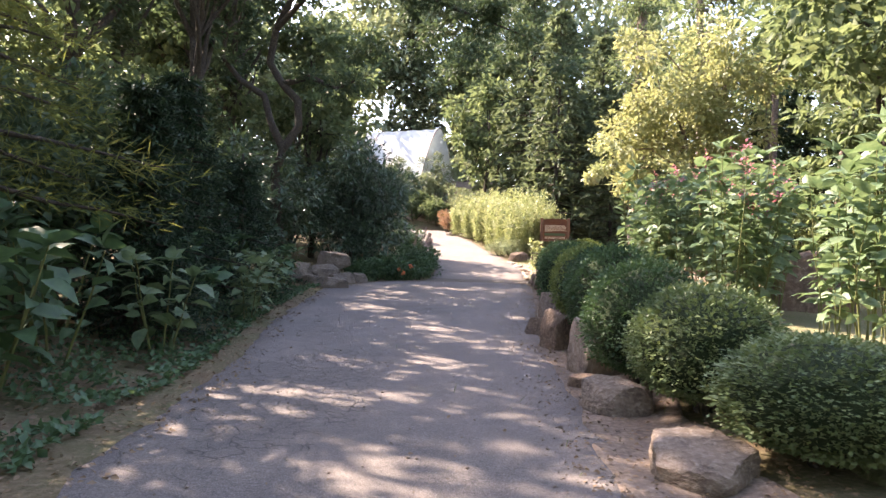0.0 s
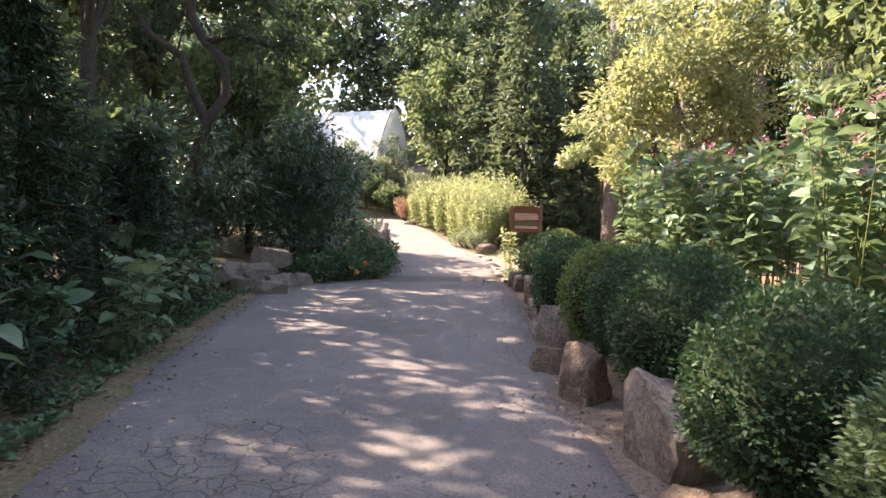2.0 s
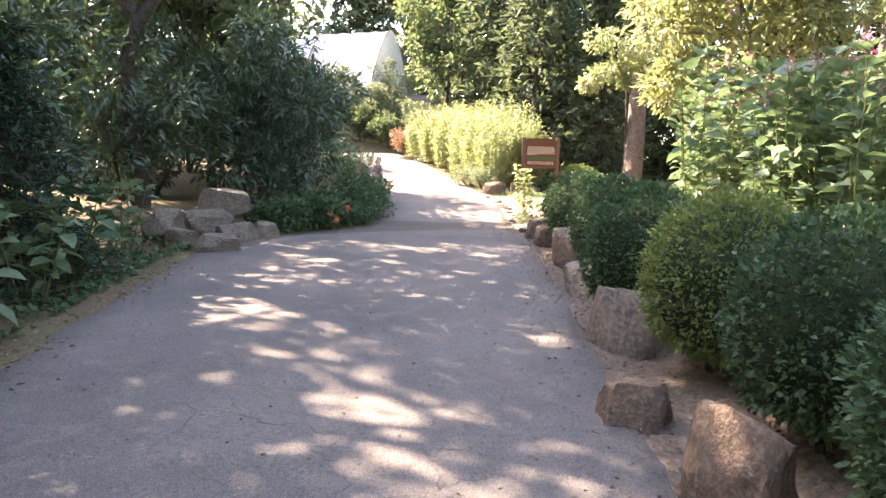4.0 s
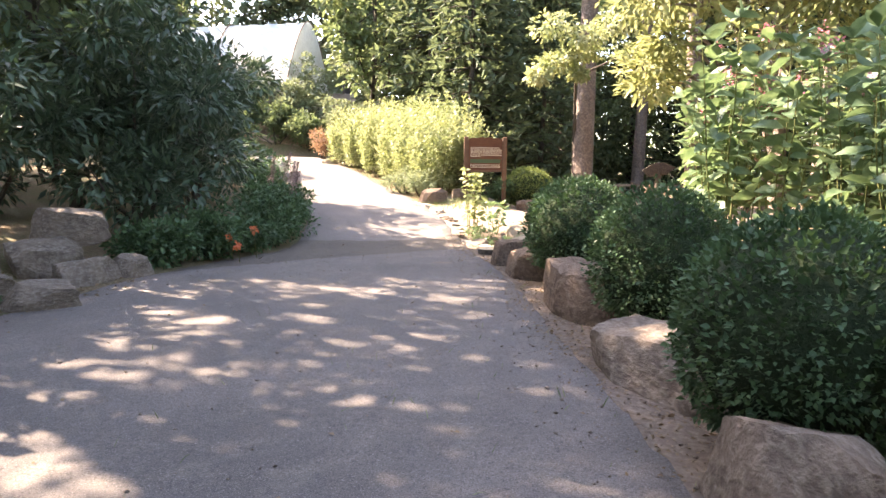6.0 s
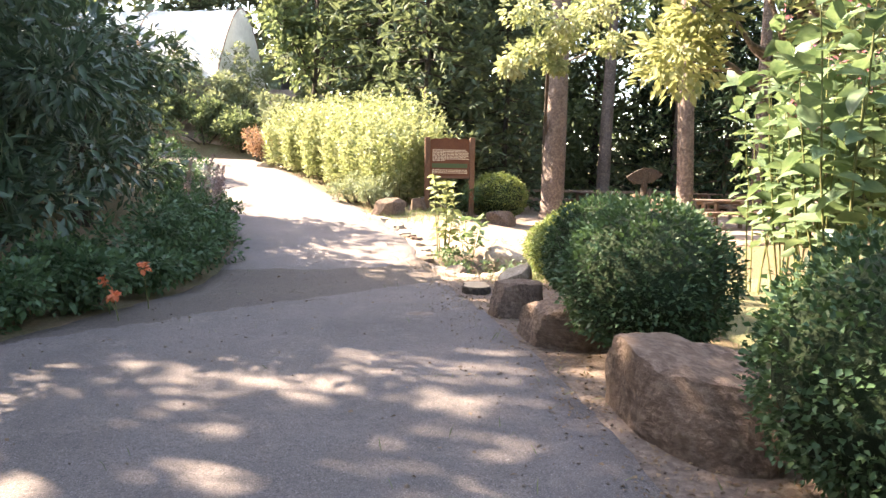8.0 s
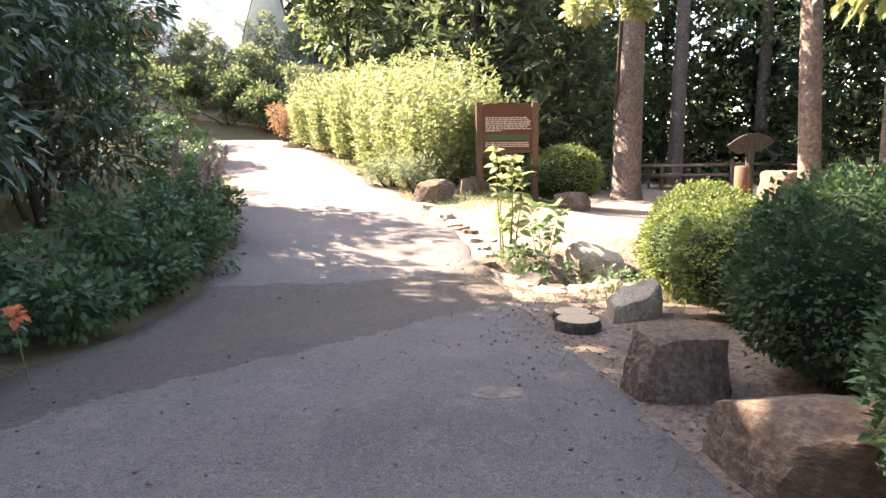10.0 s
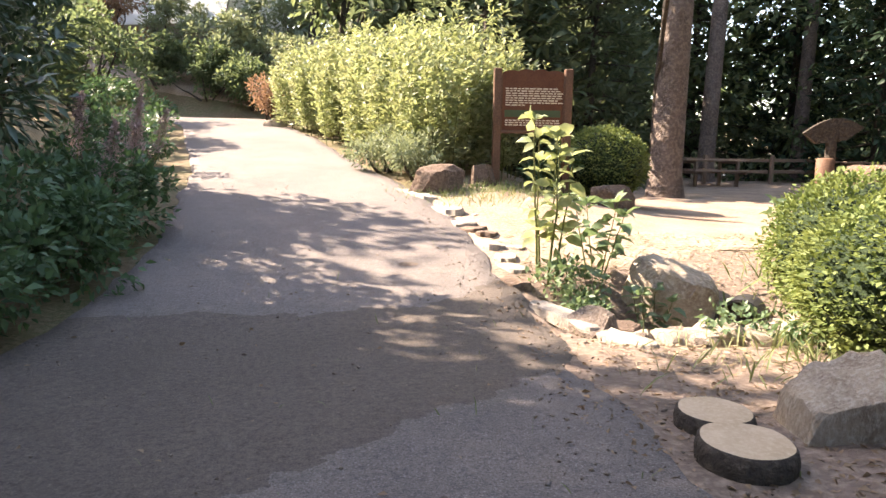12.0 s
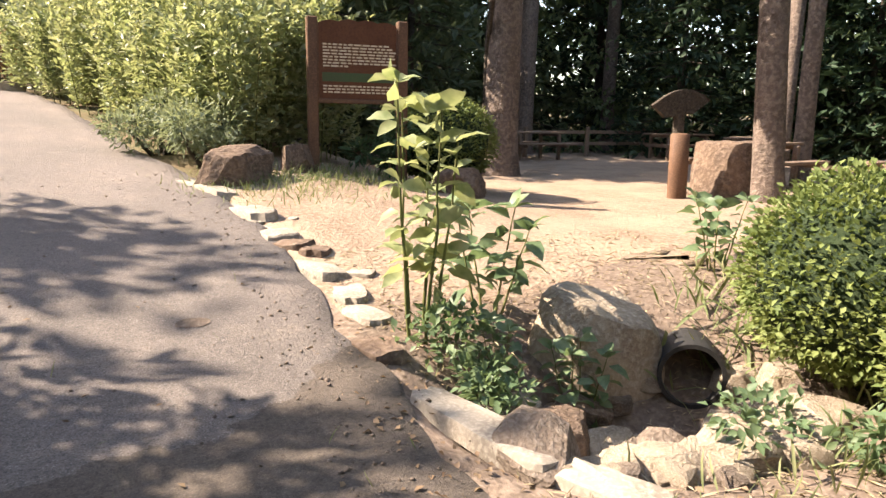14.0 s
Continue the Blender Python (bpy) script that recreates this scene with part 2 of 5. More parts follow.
STRAW = leaf_mat("dry_straw", (0.3, 0.23, 0.14), (0.42, 0.34, 0.22), (0.24, 0.23, 0.11), 0.15)
PINK = leaf_mat("pink_flower", (0.5, 0.12, 0.22), (0.65, 0.25, 0.36), (0.55, 0.18, 0.28), 0.4)
ORANGE = leaf_mat("orange_flower", (0.75, 0.16, 0.06), (0.85, 0.28, 0.1), (0.7, 0.12, 0.06), 0.4)
MAUVE = leaf_mat("faded_mauve_plume", (0.32, 0.22, 0.24), (0.45, 0.33, 0.34), (0.36, 0.27, 0.24), 0.3)


# ---- the lie of the land ----
YS = [-400, -5, 0, 8, 17.8, 19.3, 21, 23, 24.2, 26.3, 30, 37, 40, 46, 400]
ZS = [-0.05, -0.05, -0.05, -0.1, 0.19, 0.15, 0.06, 0.19, 0.36, 0.64, 1.05, 1.95, 2.1, 2.6, 3.5]
LY, LX = [-40, 0, 4.4, 7.5, 10, 15.3, 17, 18.5, 20, 22, 24, 28, 35, 38, 40, 41.5, 44], [-1.8, -1.8, -1.95, -2.2, -2.55, -2.75, -2.1, -1.3, -0.7, -0.4, -0.3, -0.6, -1.9, -3.2, -7.0, -10.5, -15.0]
RY, RX = [-40, 0, 3.7, 6.2, 8.2, 11.3, 13.4, 16.5, 18.9, 21.5, 24.5, 26.8, 28.2, 33, 38, 40, 41.5, 44], [0.9, 0.9, 1.0, 1.15, 1.2, 1.55, 1.8, 2.15, 2.3, 2.62, 2.75, 2.45, 2.1, 1.25, -0.2, -3.4, -7.0, -12.0]


def smooth(t):
    t = min(max(t, 0.0), 1.0)
    return t * t * (3 - 2 * t)


def left_edge(y):
    return float(np.interp(y, LY, LX))


def right_edge(y):
    return float(np.interp(y, RY, RX))


def level(y):
    return float(np.interp(y, YS, ZS)) * 0.5 + 0.25 * (float(np.interp(y - 0.6, YS, ZS)) + float(np.interp(y + 0.6, YS, ZS)))


def land(x, y):
    h = level(y)
    le, ri = left_edge(y), right_edge(y)
    if x < le:
        h += 0.5 * smooth((le - x - 0.4) / 3.0) + 0.05 * max(0.0, min(le - x - 4, 30))
    if x > ri:
        h += 0.1 * smooth((x - ri - 0.3) / 0.6) * (1 - smooth((y - 18.5) / 1.5))
        drop = smooth((x - 3.4) / 3.6) * smooth((y - 20) / 3)
        h = h * (1 - drop) + 0.28 * drop
        gx, gy = (x - 3.9) / 1.05, (y - 21.68) / 0.66
        h -= 0.56 * math.exp(-(gx * gx + gy * gy) ** 1.5) * smooth((x - ri + 0.02) / 0.3)
        h += 0.04 * max(0.0, min(x - 24, 60))
    if y > 38:
        h += 0.33 * min(y - 38, 9) * (1 - smooth((x - 4) / 6)) * smooth((abs(x - (le + ri) / 2) - 1.5) / 3)
    if y > 44:
        h += 0.06 * min(y - 44, 60)
    return h + 0.02 * noise.noise((x * 0.9, y * 0.9, 0.3)) + 0.008 * noise.noise((x * 4, y * 4, 5))


# ---- mesh helpers ----
def mesh_np(name, verts, faces, mat):
    """Faces all with the same number of corners."""
    me = bpy.data.meshes.new(name)
    verts, faces = np.asarray(verts, dtype=np.float32), np.asarray(faces, dtype=np.int32)
    k = faces.shape[1]
    me.vertices.add(len(verts))
    me.vertices.foreach_set("co", verts.ravel())
    me.loops.add(faces.size)
    me.loops.foreach_set("vertex_index", faces.ravel())
    me.polygons.add(len(faces))
    me.polygons.foreach_set("loop_start", np.arange(len(faces), dtype=np.int32) * k)
    me.update(calc_edges=True)
    me.materials.append(mat)
    return me


def smooth_shade(me):
    me.polygons.foreach_set("use_smooth", [True] * len(me.polygons))
    return me


def leaf_arrays(rng, at, out, length, width, droop=0.3, long=False):
    """One folded blade per point of at, growing roughly along out."""
    n = len(at)
    d = out + rng.normal(0, 0.45, (n, 3))
    d[:, 2] -= droop * rng.random(n)
    d /= np.linalg.norm(d, axis=1)[:, None] + 1e-9
    s = np.cross(d, rng.normal(0, 0.5, (n, 3)) + np.array((0, 0, 1.0)))
    s /= np.linalg.norm(s, axis=1)[:, None] + 1e-9
    u = np.cross(s, d)
    L = (length * rng.uniform(0.65, 1.25, n))[:, None]
    W = L * (width / length) * 0.5
    if not long:
        v = np.stack([at, at + d * L * 0.45 + s * W + u * W * 0.35, at + d * L - u * L * 0.08, at + d * L * 0.45 - s * W + u * W * 0.35], 1)
        f = np.array([[0, 1, 2], [0, 2, 3]])
    else:
        a = at + d * L * 0.3
        c = at + d * L * 0.68 - u * L * 0.06
        tip = at + d * L - u * L * 0.24
        v = np.stack([at, a + s * W * 0.9 + u * W * 0.3, a, a - s * W * 0.9 + u * W * 0.3,
                      c + s * W * 0.75 + u * W * 0.22, c, c - s * W * 0.75 + u * W * 0.22, tip], 1)
        f = np.array([[0, 1, 2], [0, 2, 3], [1, 4, 5], [1, 5, 2], [2, 5, 6], [2, 6, 3], [4, 7, 5], [5, 7, 6]])
    k = v.shape[1]
    faces = (np.arange(n)[:, None, None] * k + f[None]).reshape(-1, 3)
    return v.reshape(-1, 3), faces


def leaf_mesh(name, rng, at, out, length, width, mat, droop=0.3, long=False):
    v, f = leaf_arrays(rng, np.asarray(at, float), np.asarray(out, float), length, width, droop, long)
    return mesh_np(name, v, f, mat)


def tubes(name, lines, mat, sides=7):
    """Tapered bent tubes; each line is a list of (point, radius)."""
    vs, fs = [], []
    for line in lines:
        pts = [Vector(p) for p, _ in line]
        for i, (p, r) in enumerate(line):
            d = (pts[min(i + 1, len(pts) - 1)] - pts[max(i - 1, 0)]).normalized()
            a = d.cross(Vector((0.3, 0.9, 0.2))).normalized()
            b = d.cross(a)
            base = len(vs)
            for k in range(sides):
                t = 2 * math.pi * k / sides
                q = pts[i] + (a * math.cos(t) + b * math.sin(t)) * r * (1 + 0.1 * math.sin(3 * t + i))
                vs.append(q)
            if i:
                for k in range(sides):
                    k2 = (k + 1) % sides
                    fs.append((base - sides + k, base - sides + k2, base + k2, base + k))
    return smooth_shade(mesh_np(name, vs, fs, mat))


def bend(rng, a, b, r0, r1, n=6, sway=0.12):
    a, b = Vector(a), Vector(b)
    ln = (b - a).length
    out = []
    off = Vector((0, 0, 0))
    for i in range(n + 1):
        t = i / n
        if 0 < i:
            off += Vector(rng.normal(0, sway * ln / n, 3).tolist()) * Vector((1, 1, 0.4)).length / 1.4
        out.append((a.lerp(b, t) + off * math.sin(math.pi * min(t, 0.75)), r0 + (r1 - r0) * t))
    return out


def shell(rng, n, centre, radii, inner=0.75, low=-1.0):
    """Points and outward ways in the outer part of an ellipsoid."""
    p = rng.normal(0, 1, (n * 3, 3))
    p /= np.linalg.norm(p, axis=1)[:, None]
    p = p[p[:, 2] > low][:n]
    k = rng.uniform(inner, 1.0, len(p))[:, None]
    return np.asarray(centre) + p * k * np.asarray(radii), p


def lobes(rng, count, radii, size):
    """Centres and radii of the clumps that make up a crown."""
    out = []
    for i in range(count):
        p = rng.normal(0, 1, 3)
        p /= np.linalg.norm(p)
        p = p * np.asarray(radii) * rng.uniform(0.35, 1.0)
        out.append((p, size * rng.uniform(0.6, 1.35)))
    return out


def child(name, me, parent, label=""):
    o = new(name, me)
    o.parent = parent
    return tagged(o, label) if label else o


def thing(name, m, label, category, group="", kind=""):
    e = new(name)
    e.empty_display_size = 0.2
    e.matrix_world = m
    return tagged(e, label, category, group, kind)


def box_bm(bm, cx, cy, cz, sx, sy, sz, m=None):
    r = bmesh.ops.create_cube(bm, size=1.0, matrix=(m or Matrix()) @ Matrix.Translation((cx, cy, cz)) @ Matrix.Diagonal((sx, sy, sz, 1)))
    return r["verts"]


def boxes(name, rows, mat, bevel=0.006):
    bm = bmesh.new()
    for r in rows:
        box_bm(bm, *r)
    if bevel:
        bmesh.ops.bevel(bm, geom=bm.edges[:], offset=bevel, segments=1, affect="EDGES")
    me = bpy.data.meshes.new(name)
    bm.to_mesh(me)
    bm.free()
    me.materials.append(mat)
    return me


def rock_mesh(seed, mat, sub=4, rough=0.28, flat=0.0):
    """An angular field stone, one metre across, with broken faces and worn edges."""
    rng = random.Random(seed)
    bm = bmesh.new()
    bmesh.ops.create_icosphere(bm, subdivisions=sub, radius=0.5)
    planes = [(Vector((rng.gauss(0, 0.2), rng.gauss(0, 0.2), 1)).normalized(), 0.36 - flat)]
    for k in range(5):
        a = k * 1.257 + rng.uniform(-0.35, 0.35)
        planes.append((Vector((math.cos(a), math.sin(a), rng.uniform(-0.15, 0.35))).normalized(), rng.uniform(0.34, 0.46)))
    for _ in range(5):
        d = Vector((rng.gauss(0, 1), rng.gauss(0, 1), abs(rng.gauss(0, 0.8)))).normalized()
        planes.append((d, rng.uniform(0.4, 0.5)))
    o = Vector((seed * 3.7, seed * 1.3, 0))
    for v in bm.verts:
        u = v.co.normalized()
        v.co = u * 0.5 / max(abs(u.x) ** 3 + abs(u.y) ** 3 + abs(u.z) ** 3, 1e-6) ** (1 / 3)
        for d, k in planes:
            over = v.co.dot(d) - k
            if over > 0:
                v.co -= d * over * 0.96
        v.co *= 1 + rough * 0.3 * noise.noise(v.co * 2.6 + o) + rough * 0.16 * noise.noise(v.co * 7.0 + o) + rough * 0.1 * noise.noise(v.co * 17.0 + o)
    me = bpy.data.meshes.new("rock")
    bm.to_mesh(me)
    bm.free()
    me.materials.append(mat)
    smooth_shade(me)
    me.set_sharp_from_angle(angle=radians(24))
    return me


def rock(x, y, size, mat, seed, rz=0, name="boulder", label="weathered grey-brown boulder beside the path", sink=0.25, z=None, group="", tilt=0, sub=4):
    o = new(name, rock_mesh(seed, mat, sub))
    base = land(x, y) if z is None else z
    o.matrix_world = pose(x, y, base + size[2] * (0.42 - sink), tilt, 0, rz) @ Matrix.Diagonal((*size, 1))
    return tagged(o, label, "rock", group)


# ---- ground, road and other sheets ----
def axis(lo, hi, step, far):
    a = list(np.arange(lo, hi + step / 2, step))
    grow, q, p = step, hi, lo
    ups, downs = [], []
    while q < far:
        grow *= 1.35
        q += grow
        ups.append(q)
    grow = step
    while p > -far:
        grow *= 1.35
        p -= grow
        downs.append(p)
    return downs[::-1] + a + ups


def sheet(name, xs, ys, height, mat):
    nx = len(xs)
    vs = [(x, y, height(x, y)) for y in ys for x in xs]
    fs = [(j * nx + i, j * nx + i + 1, (j + 1) * nx + i + 1, (j + 1) * nx + i) for j in range(len(ys) - 1) for i in range(nx - 1)]
    return smooth_shade(mesh_np(name, vs, fs, mat))


tagged(new("ground", sheet("ground", axis(-7, 9, 0.28, 350), axis(-4, 46, 0.28, 350), lambda x, y: land(x, y) - 0.03, SOIL)),
       "brown soil with leaf litter under the plants", "ground", kind="structure")


def strip(name, ys, left, right, cols, lift, mat, ragged=0.08, skirt=True, wave=0.0):
    """A sheet between two edges that run along y, with frayed borders turned down into the ground."""
    vs, fs = [], []
    n = cols + 1 + (2 if skirt else 0)
    for j, y in enumerate(ys):
        a = left(y) + ragged * noise.noise((y * 1.7, 1.0, 0)) + ragged * 0.6 * noise.noise((y * 5, 7.0, 0))
        b = right(y) + ragged * noise.noise((y * 1.7, 3.0, 2)) + ragged * 0.6 * noise.noise((y * 5, 9.0, 1))
        row = [(a + (b - a) * i / cols, 0.0) for i in range(cols + 1)]
        if skirt:
            row = [(a - 0.05, -0.08)] + row + [(b + 0.05, -0.08)]
        for x, dz in row:
            yy = y + wave * max(0.0, 1 - j / 12) * (noise.noise((x * 1.1, 4.0, 0)) + 0.5 * noise.noise((x * 3.7, 8.0, 0)))
            vs.append((x, yy, lift(x, yy) + dz - (0.06 if wave and j == 0 else 0)))
    for j in range(len(ys) - 1):
        fs += [(j * n + i, j * n + i + 1, (j + 1) * n + i + 1, (j + 1) * n + i) for i in range(n - 1)]
    return smooth_shade(mesh_np(name, vs, fs, mat))


def road_top(x, y):
    return level(y) + 0.012 + 0.012 * noise.noise((x * 0.8, y * 0.8, 2))


ROWS_Y = list(np.arange(-30, 2, 0.5)) + list(np.arange(2, 44, 0.14))
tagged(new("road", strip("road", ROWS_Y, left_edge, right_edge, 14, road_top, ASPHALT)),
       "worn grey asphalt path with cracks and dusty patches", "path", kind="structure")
tagged(new("verge_right", strip("verge_right", list(np.arange(-6, 23.4, 0.16)), lambda y: right_edge(y) - 0.05,
       lambda y: right_edge(y) + 0.75 + 0.4 * smooth((y - 8) / 6) + 2.2 * smooth((y - 18) / 1.5), 16, lambda x, y: (land(x, y) if y > 19 else max(land(x, y), level(y) - 0.02)) + 0.004, MARGIN, 0.1)),
       "reddish gravelly soil along the path", "verge", kind="structure")
tagged(new("verge_left", strip("verge_left", list(np.arange(-6, 19, 0.16)), lambda y: left_edge(y) - 0.4, lambda y: left_edge(y) + 0.05, 6,
       lambda x, y: land(x, y) + 0.0, SOIL, 0.25)), "brown soil and litter along the path", "verge", kind="structure")


def road_patch(x, y, r, mat):
    n = 22
    ring = [(x + r * (1 + 0.3 * noise.noise((k * 0.9, y, 0))) * math.cos(k / n * 6.283), y + 0.75 * r * (1 + 0.3 * noise.noise((k * 0.9, x, 3))) * math.sin(k / n * 6.283)) for k in range(n)]
    vs = [(x, y, road_top(x, y) + 0.012)] + [(a, b, road_top(a, b) + 0.004) for a, b in ring]
    o = new("road_patch", smooth_shade(mesh_np("road_patch", vs, [(0, 1 + k, 1 + (k + 1) % n) for k in range(n)], mat)))
    tagged(o, "pale worn patch in the asphalt", "patch", kind="structure")


road_patch(1.6, 17.95, 0.14, ROCK)
road_patch(1.95, 23.0, 0.09, MARGIN)


def sand_left(y):
    return right_edge(y) + 0.06 + 0.5 * smooth((y - 25.5) / 1.5) + 1.4 * smooth((y - 27) / 2)


tagged(new("sand_clearing", strip("sand_clearing", list(np.arange(22.75, 47, 0.17)), sand_left, lambda y: 6.5 + 9.5 * smooth((y - 22) / 2.5) + 0.2 * max(0, y - 22), 64,
       lambda x, y: land(x, y) + 0.012, SAND, 0.12, True, 0.5)), "pale trodden sandy ground of a picnic clearing", "ground", kind="structure")
tagged(new("lawn", strip("lawn", list(np.arange(-2, 19.5, 0.25)), lambda y: right_edge(y) + 1.3 + 0.4 * smooth((y - 8) / 6), lambda y: 12.0, 36,
       lambda x, y: land(x, y) + 0.008, LAWN, 0.2)), "thin patchy lawn behind the hedge", "lawn", kind="structure")


# ---- plants ----
def box_ball(seed, mat):
    """A clipped round shrub, one metre across, of small dense leaves."""
    rng = np.random.default_rng(seed)
    n = 8800
    p = rng.normal(0, 1, (n, 3))
    p /= np.linalg.norm(p, axis=1)[:, None]
    lump = np.array([1 + 0.07 * noise.noise(Vector(q) * 2.3 + Vector((seed, 0, 0))) + 0.05 * noise.noise(Vector(q) * 6 + Vector((0, seed, 0))) for q in p])
    k = lump * np.where(rng.random(n) < 0.12, rng.uniform(0.96, 1.06, n), rng.uniform(0.86, 0.99, n))
    at = p * k[:, None] * 0.5
    at[:, 2] = np.where(at[:, 2] < -0.3, -0.3 + (at[:, 2] + 0.3) * 0.6, at[:, 2])
    leaves = leaf_mesh("foliage", rng, at, p * 0.8 + np.array((0, 0, 0.25)), 0.034, 0.022, mat, 0.2)
    # solid dark core in place of the shaded twiggy inside
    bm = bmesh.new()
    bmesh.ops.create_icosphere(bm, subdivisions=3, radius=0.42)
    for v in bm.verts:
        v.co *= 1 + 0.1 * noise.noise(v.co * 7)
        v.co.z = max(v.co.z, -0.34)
    core = bpy.data.meshes.new("shaded_twig_core")
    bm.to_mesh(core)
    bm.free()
    core.materials.append(SHADED_TWIG)
    stems = tubes("stem", [bend(rng, (0.03 * math.cos(a), 0.03 * math.sin(a), -0.62), (0.16 * math.cos(a), 0.16 * math.sin(a), -0.25), 0.025, 0.015, 3) for a in (0, 2.1, 4.2)], BARK, 5)
    return leaves, core, stems


def place_balls():
    kinds = [box_ball(s, m) for s, m in ((1, BOX), (2, BOX), (3, BOX_YELLOW_SUN), (4, BOX_SUNLIT))]
    for x, y, r, top, k in BALLS:
        h = top - land(x, y)
        leaves, core, stems = kinds[k]
        label = "clipped round box shrub with small glossy green leaves" if k != 2 else "clipped round shrub with yellow-green sunlit leaves"
        e = thing("box_shrub", pose(x, y, top - 0.5 * min(h, 2.1 * r), 0, 0, (x * 97 + y * 61) % 360), label, "shrub", "clipped shrubs along the path")
        e.scale = (2 * r, 2 * r, min(h, 2.1 * r))
        child("foliage", leaves, e)
        child("shaded_twig_core", core, e)
        child("stem", stems, e)


BALLS = [(2.2, 3.95, 0.62, 0.74, 3), (1.98, 5.15, 0.58, 0.96, 3), (1.85, 6.25, 0.58, 1.1, 1), (2.02, 7.9, 0.58, 1.24, 0), (2.15, 9.1, 0.55, 1.22, 1),
         (2.2, 10.3, 0.58, 1.27, 2), (2.2, 11.75, 0.6, 1.27, 0), (2.6, 13.85, 0.56, 1.33, 1), (2.8, 16.0, 0.62, 1.38, 0), (3.2, 17.4, 0.55, 1.36, 1),
         (3.75, 18.9, 0.55, 1.1, 2), (4.15, 20.05, 0.6, 1.02, 2), (4.85, 21.15, 0.62, 1.12, 2), (5.75, 27.3, 0.72, 1.62, 2)]
place_balls()


def shrub(name, x, y, radii, n, leaf, mat, label, seed, count=14, size=0.45, droop=0.4, category="shrub", long=False, base=0.15, group="", kind="", stems=5):
    """A loose shrub: clumps of leaves on stems that rise from one foot."""
    rng = np.random.default_rng(seed)
    z0 = land(x, y)
    e = thing(name, pose(x, y, z0), label, category, group, kind)
    ats, outs, lines = [], [], []
    cz = base + radii[2]
    cl = lobes(rng, count, radii, size)
    for i, (p, s) in enumerate(cl):
        c = p + np.array((0, 0, cz))
        c[2] = max(c[2], s * 0.55)
        a, o = shell(rng, n // count, c, (s, s, s * 0.75), 0.45)
        ats.append(a)
        outs.append(o + np.array((0, 0, 0.2)))
        if i < stems:
            lines.append(bend(rng, (p[0] * 0.15, p[1] * 0.15, -0.1), c, 0.03 + 0.01 * radii[2], 0.008, 5))
    child("foliage", leaf_mesh("foliage", rng, np.concatenate(ats), np.concatenate(outs), leaf[0], leaf[1], mat, droop, long), e)
    if lines:
        child("stem", tubes("stem", lines, BARK, 5), e)
    return e


# the great dark rhododendrons at the bend
RH = "dark green rhododendron with long drooping leathery leaves"
for i, (x, y, r, n) in enumerate([(-2.6, 19.6, (1.3, 1.3, 1.75), 5200), (-3.2, 21.8, (1.5, 1.6, 2.0), 5200), (-2.6, 23.9, (1.4, 1.5, 1.8), 4600),
                                  (-4.8, 18.4, (1.4, 1.3, 1.75), 3800), (-5.4, 20.8, (1.6, 1.6, 2.1), 3600), (-3.0, 26.6, (1.4, 1.6, 1.6), 3000)]):
    shrub("rhododendron", x, y, r, n, (0.2, 0.065), RHODO, RH, 20 + i, 24, 0.62, 0.7, group="rhododendrons at the bend")

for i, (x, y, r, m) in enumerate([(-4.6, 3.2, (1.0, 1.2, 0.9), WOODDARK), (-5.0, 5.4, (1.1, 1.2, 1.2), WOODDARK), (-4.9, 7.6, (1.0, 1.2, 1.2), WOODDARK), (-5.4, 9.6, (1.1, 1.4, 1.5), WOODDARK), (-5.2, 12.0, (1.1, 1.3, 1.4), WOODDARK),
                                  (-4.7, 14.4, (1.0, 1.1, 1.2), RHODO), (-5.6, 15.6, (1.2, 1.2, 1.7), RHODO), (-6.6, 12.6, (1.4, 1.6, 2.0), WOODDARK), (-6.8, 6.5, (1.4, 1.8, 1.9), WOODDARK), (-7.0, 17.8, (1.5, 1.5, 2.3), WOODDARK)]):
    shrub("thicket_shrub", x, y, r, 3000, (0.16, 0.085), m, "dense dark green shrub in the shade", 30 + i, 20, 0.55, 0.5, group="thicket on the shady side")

# low plants that spill over the edge at the bend
for i, (x, y, r, m, lab) in enumerate([(-1.55, 18.7, (0.55, 0.6, 0.3), COVER, "low leafy plants spilling onto the path"), (-1.25, 19.9, (0.6, 0.7, 0.38), COVER, ""), (-1.05, 21.2, (0.65, 0.8, 0.45), COVER, ""),
                                       (-0.85, 22.6, (0.6, 0.8, 0.45), COVER, ""), (-0.95, 24.0, (0.6, 0.8, 0.4), COVER, ""), (-1.2, 25.6, (0.55, 0.9, 0.4), COVER, ""), (-1.6, 28.0, (0.7, 1.4, 0.4), COVER, ""),
                                       (-2.2, 31, (0.8, 1.6, 0.6), COVER, ""), (-2.1, 17.9, (0.5, 0.4, 0.25), COVER, "")]):
    shrub("low_plants", x, y, r, 2300, (0.085, 0.05), m, "low leafy green plants spilling over the path edge", 40 + i, 12, 0.3, 0.4, base=0.05, stems=0)


def flower(x, y, z, mat, r, label, seed, petals=26):
    rng = np.random.default_rng(seed)
    e = thing("flower", pose(x, y, z), label, "flower", "flowers")
    at, out = shell(rng, petals, (0, 0, 0), (r * 0.35,) * 3, 0.2)
    tagged(child("petal", leaf_mesh("petal", rng, at, out, r, r * 0.6, mat, 0.1, True), e), kind="stuff")
    g = land(x, y)
    child("stem", tubes("stem", [bend(rng, (0.03, 0.02, g - z - 0.02), (0, 0, 0), 0.006, 0.004, 4, 0.05)], STEM, 4), e)
    return e


